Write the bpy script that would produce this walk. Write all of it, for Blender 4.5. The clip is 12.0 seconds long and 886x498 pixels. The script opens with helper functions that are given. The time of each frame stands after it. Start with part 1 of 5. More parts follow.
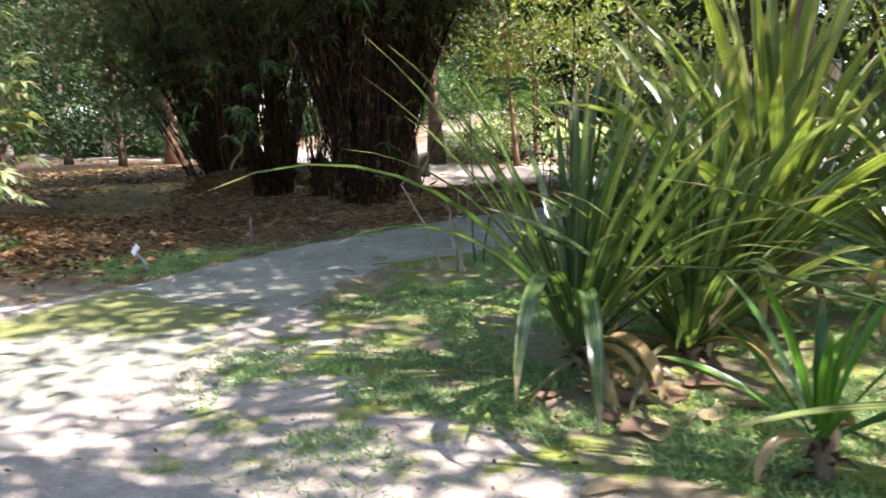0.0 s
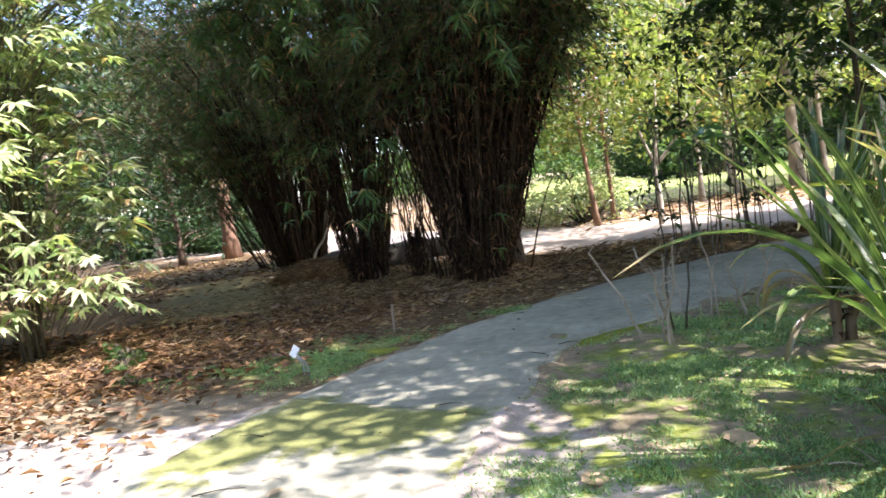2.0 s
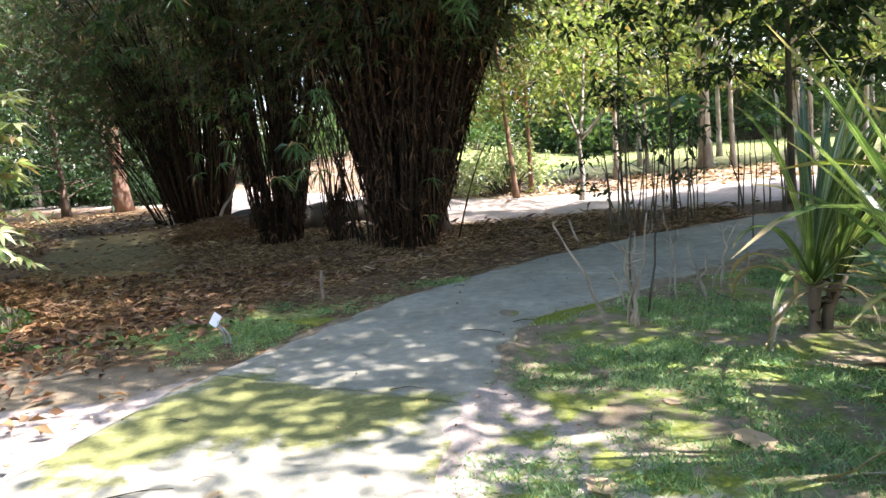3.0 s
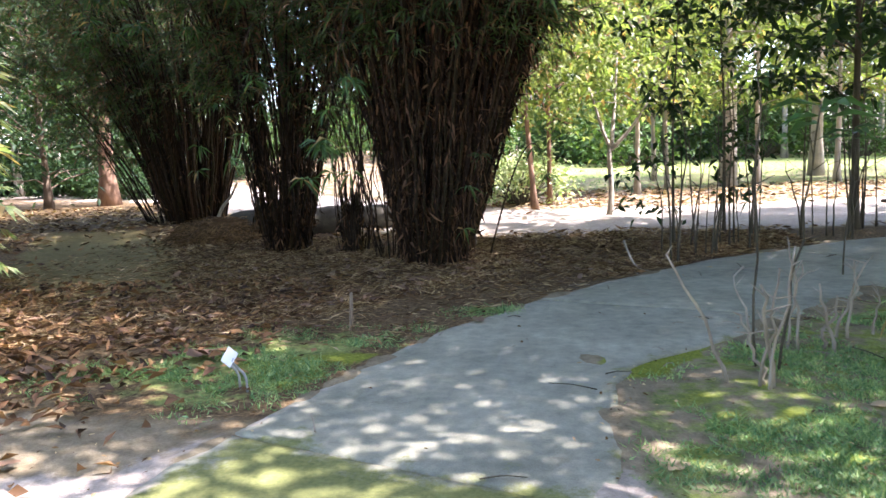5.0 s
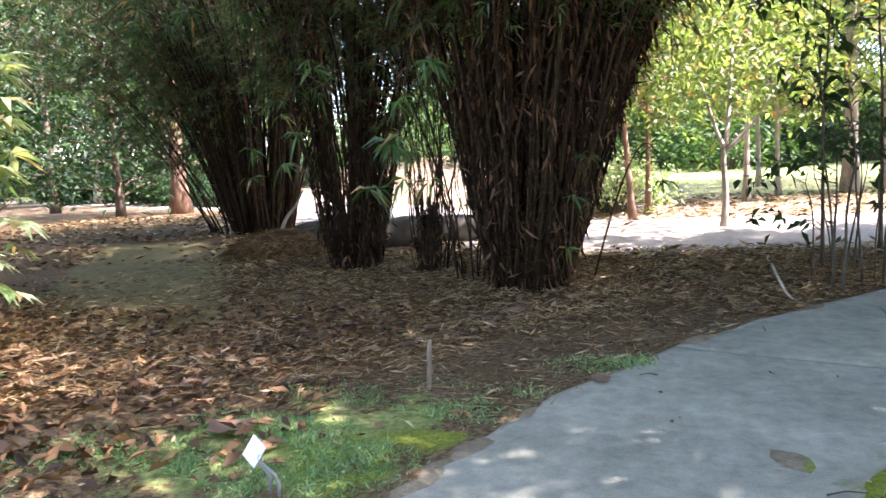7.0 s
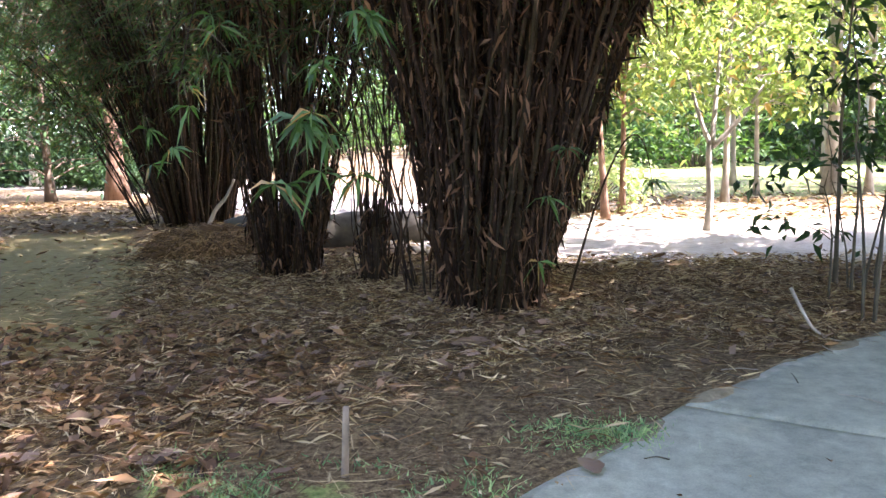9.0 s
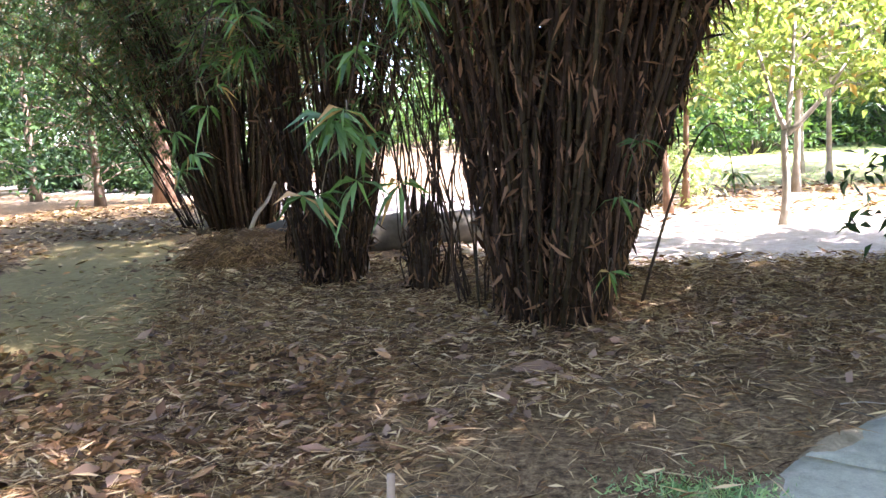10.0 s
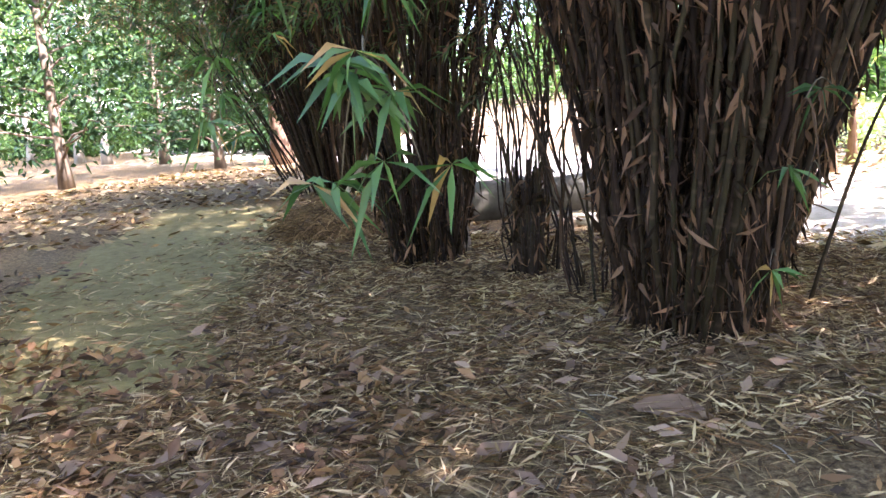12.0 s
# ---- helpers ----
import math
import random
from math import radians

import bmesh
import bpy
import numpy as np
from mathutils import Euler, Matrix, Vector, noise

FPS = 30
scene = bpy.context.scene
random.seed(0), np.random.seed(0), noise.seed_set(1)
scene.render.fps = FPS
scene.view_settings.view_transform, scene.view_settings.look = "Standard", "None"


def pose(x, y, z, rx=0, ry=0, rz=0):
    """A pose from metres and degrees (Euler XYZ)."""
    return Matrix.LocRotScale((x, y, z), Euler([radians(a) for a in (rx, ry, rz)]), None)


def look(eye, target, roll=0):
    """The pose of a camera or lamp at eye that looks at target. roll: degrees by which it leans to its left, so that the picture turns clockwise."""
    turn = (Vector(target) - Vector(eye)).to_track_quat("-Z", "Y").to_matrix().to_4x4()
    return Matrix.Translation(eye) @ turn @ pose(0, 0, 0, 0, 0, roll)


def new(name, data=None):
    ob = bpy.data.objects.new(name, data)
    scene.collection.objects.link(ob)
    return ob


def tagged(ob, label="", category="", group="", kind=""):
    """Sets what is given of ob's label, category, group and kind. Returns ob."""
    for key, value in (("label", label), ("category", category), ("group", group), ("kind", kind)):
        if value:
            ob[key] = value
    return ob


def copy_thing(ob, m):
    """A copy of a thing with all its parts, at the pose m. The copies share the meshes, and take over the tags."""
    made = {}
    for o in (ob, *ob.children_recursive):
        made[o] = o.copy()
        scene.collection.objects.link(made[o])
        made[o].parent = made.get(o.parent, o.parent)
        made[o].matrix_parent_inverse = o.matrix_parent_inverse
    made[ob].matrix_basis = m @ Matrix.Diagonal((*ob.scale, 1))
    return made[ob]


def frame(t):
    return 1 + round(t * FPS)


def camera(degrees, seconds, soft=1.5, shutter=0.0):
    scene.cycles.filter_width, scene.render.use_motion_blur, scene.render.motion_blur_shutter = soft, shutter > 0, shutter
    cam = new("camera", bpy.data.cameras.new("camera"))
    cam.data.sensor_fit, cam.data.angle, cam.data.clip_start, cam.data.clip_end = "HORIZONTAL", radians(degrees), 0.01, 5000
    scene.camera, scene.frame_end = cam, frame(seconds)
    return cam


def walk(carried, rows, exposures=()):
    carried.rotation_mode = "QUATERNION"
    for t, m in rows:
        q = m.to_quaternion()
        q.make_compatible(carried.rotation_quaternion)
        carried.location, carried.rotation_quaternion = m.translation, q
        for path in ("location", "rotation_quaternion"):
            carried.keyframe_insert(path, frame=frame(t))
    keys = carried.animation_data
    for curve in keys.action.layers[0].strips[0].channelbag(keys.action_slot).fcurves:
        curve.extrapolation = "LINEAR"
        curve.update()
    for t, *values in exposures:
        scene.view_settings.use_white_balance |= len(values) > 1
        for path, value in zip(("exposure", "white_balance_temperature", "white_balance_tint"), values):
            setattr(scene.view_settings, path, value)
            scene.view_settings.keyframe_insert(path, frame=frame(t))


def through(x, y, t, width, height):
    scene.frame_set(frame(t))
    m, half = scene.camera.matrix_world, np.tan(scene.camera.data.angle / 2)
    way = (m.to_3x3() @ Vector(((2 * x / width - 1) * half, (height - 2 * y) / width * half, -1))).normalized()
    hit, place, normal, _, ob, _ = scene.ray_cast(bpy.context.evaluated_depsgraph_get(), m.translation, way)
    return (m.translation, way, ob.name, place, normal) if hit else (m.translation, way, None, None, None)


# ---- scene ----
cam = camera(60.2, 12.0, shutter=0.15)
PATH = [
    (0, (1.309, 1.524, 1.318), (0.893, 3.449, 0.967), -2.9),
    (0.5, (0.942, 1.521, 1.363), (0.246, 3.381, 1.127), -7.8),
    (1, (0.587, 1.485, 1.392), (-0.161, 3.334, 1.243), -6.4),
    (1.5, (0.274, 1.581, 1.437), (-0.449, 3.441, 1.295), -6.1),
    (2, (-0.051, 1.81, 1.417), (-0.525, 3.747, 1.254), -8.6),
    (2.5, (-0.36, 2.042, 1.404), (-0.62, 4.007, 1.141), -5.1),
    (2.7, (-0.452, 2.165, 1.39), (-0.692, 4.131, 1.113), -5.0),
    (4.3, (-0.977, 2.964, 1.391), (-1.099, 4.94, 1.112), -3.1),
    (4.5, (-1.053, 3.104, 1.379), (-1.189, 5.079, 1.097), -3.0),
    (5, (-1.23, 3.445, 1.397), (-1.408, 5.419, 1.13), -2.5),
    (5.2, (-1.263, 3.578, 1.401), (-1.573, 5.542, 1.181), -2.8),
    (5.5, (-1.348, 3.816, 1.41), (-1.794, 5.757, 1.225), -3.6),
    (6, (-1.493, 4.182, 1.383), (-1.964, 6.116, 1.189), -3.7),
    (6.5, (-1.525, 4.55, 1.361), (-1.964, 6.489, 1.146), -3.8),
    (7, (-1.562, 4.928, 1.366), (-1.932, 6.878, 1.122), -2.9),
    (7.2, (-1.605, 5.082, 1.367), (-1.889, 7.046, 1.125), -2.1),
    (8.8, (-1.662, 6.202, 1.336), (-1.944, 8.163, 1.063), -1.1),
    (9, (-1.662, 6.311, 1.343), (-1.938, 8.273, 1.07), -1.4),
    (9.5, (-1.702, 6.634, 1.361), (-2.101, 8.574, 1.08), -2.0),
    (10, (-1.796, 6.933, 1.372), (-2.199, 8.871, 1.086), -3.0),
    (10.5, (-1.831, 7.214, 1.365), (-2.349, 9.122, 1.062), -3.9),
    (11, (-1.908, 7.51, 1.36), (-2.532, 9.378, 1.016), -4.3),
    (11.5, (-1.954, 7.779, 1.363), (-2.596, 9.636, 0.989), -4.6),
    (12, (-1.884, 8.058, 1.366), (-2.606, 9.884, 0.986), -4.6),
]
EXPOSURES = [(0.0, 2.15, 6150, 25), (1.0, 2.3, 6150, 26), (2.5, 2.42, 6100, 27), (4.5, 2.68, 6000, 28), (7.0, 3.05, 5950, 30), (9.5, 3.56, 5950, 32), (12.0, 3.98, 5850, 30)]
walk(cam, [(t, look(eye, target, roll)) for t, eye, target, roll in PATH], EXPOSURES)

# ---- light ----
SUN = Vector((0.68, -0.12, 1.0)).normalized()
world = bpy.data.worlds.new("sky")
scene.world = world
world.use_nodes = True
sky = world.node_tree.nodes.new("ShaderNodeTexSky")
sky.sky_type, sky.sun_disc = "NISHITA", False
sky.sun_elevation, sky.sun_rotation = math.asin(SUN.z), math.atan2(SUN.x, SUN.y)
back = world.node_tree.nodes["Background"]
back.inputs[1].default_value = 0.15
world.node_tree.links.new(sky.outputs[0], back.inputs[0])
lamp = bpy.data.lights.new("sun", "SUN")
lamp.energy, lamp.angle, lamp.color = 5.0, radians(0.55), (1.0, 0.96, 0.91)
new("sun", lamp).matrix_world = look(SUN * 60, (0, 0, 0))


# ---- materials ----
class Nodes:
    """A material's node tree, with short ways to add to it."""

    def __init__(self, name):
        self.mat = bpy.data.materials.new(name)
        self.mat.use_nodes = True
        self.tree = self.mat.node_tree
        self.bsdf = self.tree.nodes["Principled BSDF"]
        self.out = self.tree.nodes["Material Output"]

    def add(self, kind, **inputs):
        n = self.tree.nodes.new("ShaderNode" + kind)
        for k, v in inputs.items():
            self.plug(v, n.inputs[k.replace("_", " ")])
        return n

    def plug(self, v, socket):
        if isinstance(v, bpy.types.NodeSocket):
            self.tree.links.new(v, socket)
        else:
            socket.default_value = (*v, 1.0) if isinstance(v, tuple) and len(v) == 3 and socket.type == "RGBA" else v

    def noise(self, scale, detail=4.0, rough=0.6, coords="Object"):
        tc = self.add("TexCoord").outputs[coords]
        return self.add("TexNoise", Vector=tc, Scale=scale, Detail=detail, Roughness=rough).outputs["Fac"]

    def ramp(self, fac, *stops):
        n = self.add("ValToRGB", Fac=fac)
        r = n.color_ramp
        while len(r.elements) < len(stops):
            r.elements.new(0.5)
        for e, (p, c) in zip(r.elements, stops):
            e.position, e.color = p, (*c, 1.0) if len(c) == 3 else c
        return n.outputs["Color"]

    def mix(self, fac, a, b, mode="MIX"):
        n = self.tree.nodes.new("ShaderNodeMix")
        n.data_type, n.blend_type = "RGBA", mode
        self.plug(fac, n.inputs[0]), self.plug(a, n.inputs[6]), self.plug(b, n.inputs[7])
        return n.outputs[2]

    def math(self, op, a, b=0.0):
        n = self.tree.nodes.new("ShaderNodeMath")
        n.operation = op
        self.plug(a, n.inputs[0]), self.plug(b, n.inputs[1])
        return n.outputs[0]

    def attr(self, name):
        n = self.add("Attribute")
        n.attribute_name = name
        return n.outputs["Fac"]

    def island(self):
        return self.add("NewGeometry").outputs["Random Per Island"]

    def object_random(self):
        return self.add("ObjectInfo").outputs["Random"]

    def bump(self, height, strength=0.4, distance=0.02):
        n = self.add("Bump", Strength=strength, Distance=distance, Height=height)
        self.tree.links.new(n.outputs[0], self.bsdf.inputs["Normal"])
        return n

    def done(self, colour, rough=0.8, spec=0.3, metal=0.0, through=0.0, tint=None):
        self.plug(colour, self.bsdf.inputs["Base Color"])
        self.plug(rough, self.bsdf.inputs["Roughness"])
        self.plug(spec, self.bsdf.inputs["Specular IOR Level"])
        self.plug(metal, self.bsdf.inputs["Metallic"])
        if through:
            t = self.add("BsdfTranslucent", Color=colour if tint is None else tint)
            m = self.add("MixShader", Fac=through)
            self.tree.links.new(self.bsdf.outputs[0], m.inputs[1])
            self.tree.links.new(t.outputs[0], m.inputs[2])
            self.tree.links.new(m.outputs[0], self.out.inputs[0])
        return self.mat


def leaf_material(name, dark, mid, light, through=0.4, rough=0.45, spec=0.4, dead=None, share=0.0):
    """Leaves: each one of its own shade, some of them withered, light passing through."""
    n = Nodes(name)
    stops = [(0.0, dark), (0.5, mid), (1.0, light)]
    if dead:
        stops = [(0.0, dark), (0.5 * (1 - share), mid), (0.98 - share, light), (1.0 - share, dead)]
    c = n.ramp(n.island(), *stops)
    big = n.ramp(n.noise(0.9, 2), (0.3, (0.75, 0.75, 0.75)), (0.7, (1.2, 1.2, 1.1)))
    c = n.mix(1.0, c, big, "MULTIPLY")
    return n.done(c, rough, spec, through=through, tint=n.mix(1.0, c, (1.35, 1.5, 0.75), "MULTIPLY"))


def bark_material(name, a, b, scale=9.0, rough=0.85, through=0.0, stretch=6.0):
    n = Nodes(name)
    tc = n.add("TexCoord").outputs["Object"]
    mp = n.add("Mapping", Vector=tc)
    mp.inputs["Scale"].default_value = (scale, scale, scale / stretch)
    g = n.add("TexNoise", Vector=mp.outputs[0], Scale=1.0, Detail=6.0, Roughness=0.65).outputs["Fac"]
    c = n.ramp(g, (0.3, a), (0.7, b))
    blot = n.ramp(n.noise(2.2, 3), (0.35, (0.6, 0.6, 0.58)), (0.65, (1.1, 1.08, 1.0)))
    n.bump(g, 0.6, 0.02)
    return n.done(n.mix(1.0, c, blot, "MULTIPLY"), rough, 0.25)


def make_ground():
    n = Nodes("soil_and_litter")
    fine, mid, wide = n.noise(60, 5, 0.7), n.noise(9, 5, 0.65), n.noise(1.3, 4)
    soil = n.ramp(mid, (0.3, (0.15, 0.118, 0.065)), (0.7, (0.30, 0.245, 0.148)))
    sand = n.ramp(mid, (0.3, (0.31, 0.26, 0.195)), (0.7, (0.46, 0.395, 0.31)))
    lit = n.ramp(n.noise(24, 4, 0.8), (0.35, (0.042, 0.026, 0.011)), (0.5, (0.13, 0.084, 0.038)), (0.65, (0.26, 0.185, 0.09)))
    green = n.ramp(n.noise(14, 5, 0.7), (0.35, (0.10, 0.135, 0.035)), (0.65, (0.27, 0.295, 0.09)))
    trail = n.ramp(mid, (0.3, (0.125, 0.098, 0.038)), (0.7, (0.225, 0.183, 0.075)))

    def edge(name, amount=0.9):
        f = n.math("ADD", n.attr(name), n.math("MULTIPLY", n.math("SUBTRACT", n.noise(3.0, 6, 0.7), 0.5), amount))
        return n.ramp(f, (0.42, (0, 0, 0)), (0.58, (1, 1, 1)))

    c = n.mix(edge("litter"), soil, lit)
    c = n.mix(edge("trail"), c, trail)
    c = n.mix(edge("sand"), c, sand)
    c = n.mix(edge("green", 1.5), c, green)
    moss = n.ramp(n.noise(40, 5, 0.7), (0.3, (0.10, 0.125, 0.014)), (0.7, (0.27, 0.30, 0.04)))
    c = n.mix(edge("moss", 1.1), c, moss)
    c = n.mix(1.0, c, n.ramp(fine, (0.3, (0.75, 0.75, 0.75)), (0.7, (1.2, 1.2, 1.2))), "MULTIPLY")
    c = n.mix(1.0, c, n.ramp(wide, (0.3, (0.85, 0.85, 0.85)), (0.7, (1.1, 1.1, 1.1))), "MULTIPLY")
    n.bump(n.math("ADD", fine, n.math("MULTIPLY", mid, 2.0)), 0.7, 0.015)
    return n.done(c, 0.95, 0.15)


def make_concrete():
    n = Nodes("weathered_concrete")
    fine, mid, wide = n.noise(130, 4, 0.7), n.noise(11, 6, 0.7), n.noise(1.1, 5, 0.65)
    c = n.ramp(wide, (0.28, (0.185, 0.183, 0.13)), (0.72, (0.37, 0.35, 0.252)))
    c = n.mix(1.0, c, n.ramp(mid, (0.3, (0.72, 0.74, 0.72)), (0.7, (1.2, 1.2, 1.15))), "MULTIPLY")
    c = n.mix(1.0, c, n.ramp(fine, (0.35, (0.85, 0.85, 0.85)), (0.65, (1.1, 1.1, 1.1))), "MULTIPLY")
    f = n.math("ADD", n.attr("moss"), n.math("MULTIPLY", n.math("SUBTRACT", n.noise(3.6, 9, 0.78), 0.5), 2.2))
    moss = n.ramp(n.noise(35, 5, 0.7), (0.3, (0.085, 0.10, 0.02)), (0.7, (0.20, 0.205, 0.055)))
    c = n.mix(n.ramp(f, (0.40, (0, 0, 0)), (0.66, (0.92, 0.92, 0.92))), c, moss)
    f2 = n.math("ADD", n.attr("dirt"), n.math("MULTIPLY", n.math("SUBTRACT", n.noise(4, 7, 0.7), 0.5), 1.4))
    dirt = n.ramp(mid, (0.3, (0.34, 0.28, 0.2)), (0.7, (0.48, 0.42, 0.32)))
    c = n.mix(n.ramp(f2, (0.42, (0, 0, 0)), (0.62, (0.9, 0.9, 0.9))), c, dirt)
    n.bump(n.math("ADD", fine, n.math("MULTIPLY", mid, 1.5)), 0.35, 0.006)
    return n.done(c, 0.85, 0.3)


def make_strap(name, green, pale):
    """Long strap leaves: pale stripes lengthwise, paler and dry towards the tip."""
    n = Nodes(name)
    a = n.math("MULTIPLY", n.attr("across"), 9.0)
    v = n.add("CombineXYZ", X=a, Y=n.math("MULTIPLY", n.attr("along"), 1.5), Z=n.math("MULTIPLY", n.object_random(), 40.0)).outputs[0]
    stripe = n.add("TexNoise", Vector=v, Scale=1.0, Detail=3.0).outputs["Fac"]
    c = n.mix(n.ramp(stripe, (0.48, (0, 0, 0)), (0.68, (1, 1, 1))), green, pale)
    c = n.mix(1.0, c, n.ramp(n.object_random(), (0.0, (0.38, 0.48, 0.42)), (0.6, (0.9, 0.95, 0.85)), (1.0, (1.35, 1.25, 1.0))), "MULTIPLY")
    tip = n.math("ADD", n.attr("along"), n.math("MULTIPLY", n.math("SUBTRACT", n.noise(12, 3), 0.5), 0.5))
    c = n.mix(n.ramp(tip, (0.86, (0, 0, 0)), (1.0, (0.8, 0.8, 0.8))), c, (0.36, 0.28, 0.15))
    n.bump(stripe, 0.25, 0.004)
    return n.done(c, 0.26, 0.6, through=0.38, tint=n.mix(1.0, c, (1.3, 1.4, 0.7), "MULTIPLY"))


def plain(name, colour, rough=0.7, metal=0.0, spec=0.4, vary=0.25, scale=14.0):
    n = Nodes(name)
    lo, hi = tuple(v * (1 - vary) for v in colour), tuple(min(1, v * (1 + vary)) for v in colour)
    g = n.noise(scale, 5, 0.65)
    n.bump(g, 0.25, 0.004)
    return n.done(n.ramp(g, (0.3, lo), (0.7, hi)), rough, spec, metal)


def make_culm():
    n = Nodes("bamboo_culm")
    g = n.noise(7, 5, 0.7)
    c = n.ramp(n.object_random(), (0.0, (0.012, 0.008, 0.005)), (0.45, (0.028, 0.017, 0.010)), (0.8, (0.024, 0.021, 0.009)), (1.0, (0.06, 0.036, 0.020)))
    c = n.mix(1.0, c, n.ramp(g, (0.3, (0.55, 0.52, 0.5)), (0.7, (1.35, 1.3, 1.2))), "MULTIPLY")
    z = n.math("FRACT", n.math("ADD", n.attr("along"), n.math("MULTIPLY", n.object_random(), 13.7)))
    c = n.mix(n.ramp(z, (0.0, (0.6, 0.6, 0.6)), (0.05, (0, 0, 0)), (0.95, (0, 0, 0)), (1.0, (0.6, 0.6, 0.6))), c, (0.075, 0.05, 0.03))
    return n.done(c, 0.75, 0.15)


GROUND, CONCRETE, CULM = make_ground(), make_concrete(), make_culm()
BAMBOO_LEAF = leaf_material("bamboo_leaf", (0.022, 0.042, 0.012), (0.045, 0.08, 0.022), (0.085, 0.14, 0.04), 0.38, 0.45, 0.4, (0.17, 0.10, 0.05), 0.2)
SPRAY_LEAF = leaf_material("bamboo_spray_leaf", (0.028, 0.07, 0.017), (0.05, 0.11, 0.028), (0.08, 0.15, 0.04), 0.35, 0.45, 0.4, (0.3, 0.19, 0.08), 0.08)
SHEATH = leaf_material("bamboo_sheath", (0.012, 0.008, 0.005), (0.033, 0.019, 0.011), (0.20, 0.115, 0.066), 0.15, 0.85, 0.1)
LITTER_LEAF = leaf_material("dry_leaf_litter", (0.035, 0.018, 0.008), (0.175, 0.096, 0.038), (0.55, 0.41, 0.23), 0.12, 0.75, 0.2)
BROWN_LEAF = leaf_material("large_brown_leaf", (0.035, 0.019, 0.009), (0.125, 0.063, 0.027), (0.31, 0.17, 0.072), 0.12, 0.65, 0.3)
STRAP = make_strap("strap_leaf_variegated", (0.065, 0.125, 0.03), (0.42, 0.44, 0.22))
STRAP_YELLOW = make_strap("strap_leaf_yellow", (0.13, 0.18, 0.035), (0.40, 0.40, 0.15))
STRAP_GREEN = make_strap("strap_leaf_green", (0.06, 0.16, 0.02), (0.16, 0.30, 0.05))
STRAP_DRY = make_strap("strap_leaf_dry", (0.30, 0.22, 0.12), (0.42, 0.34, 0.22))
SHRUB_LEAF = leaf_material("shrub_leaf", (0.15, 0.24, 0.08), (0.31, 0.37, 0.17), (0.54, 0.55, 0.34), 0.4, 0.32, 0.55, (0.34, 0.24, 0.11), 0.06)
TREE_LEAF = leaf_material("tree_leaf", (0.03, 0.065, 0.018), (0.06, 0.11, 0.03), (0.10, 0.155, 0.042), 0.38, 0.55, 0.25)
YELLOW_LEAF = leaf_material("yellow_green_leaf", (0.08, 0.12, 0.03), (0.15, 0.19, 0.05), (0.25, 0.27, 0.10), 0.5, 0.45, 0.35, (0.30, 0.19, 0.07), 0.05)
DARK_LEAF = leaf_material("dark_leaf", (0.015, 0.035, 0.012), (0.025, 0.055, 0.018), (0.045, 0.085, 0.025), 0.25, 0.55, 0.22)
GRASS = leaf_material("ground_cover", (0.09, 0.18, 0.08), (0.20, 0.32, 0.14), (0.38, 0.46, 0.20), 0.35, 0.55, 0.3)
PALE_BARK = bark_material("pale_bark", (0.24, 0.20, 0.15), (0.48, 0.43, 0.35))
RED_BARK = bark_material("reddish_bark", (0.14, 0.08, 0.052), (0.33, 0.205, 0.135))
BROWN_BARK = bark_material("brown_bark", (0.09, 0.065, 0.045), (0.22, 0.165, 0.115))
STICK = bark_material("bleached_stick", (0.26, 0.21, 0.15), (0.46, 0.40, 0.31), 14)
DARK_STEM = bark_material("dark_stem", (0.05, 0.045, 0.03), (0.13, 0.11, 0.07), 14)
STONE = plain("mossy_bark", (0.055, 0.048, 0.032), 0.9, vary=0.5, scale=5)
METAL = plain("galvanised_steel", (0.42, 0.43, 0.42), 0.5, 0.6, vary=0.15)
PLATE = plain("white_plate", (0.75, 0.74, 0.70), 0.5, vary=0.06)
TIMBER = plain("weathered_timber", (0.20, 0.15, 0.10), 0.85, vary=0.4, scale=9)
HEAP = leaf_material("dry_heap", (0.045, 0.026, 0.012), (0.13, 0.073, 0.03), (0.28, 0.175, 0.08), 0.15, 0.8, 0.2)


# ---- geometry tools ----
rng = np.random.default_rng(7)


def unit(v):
    return v / np.maximum(np.linalg.norm(v, axis=-1, keepdims=True), 1e-9)


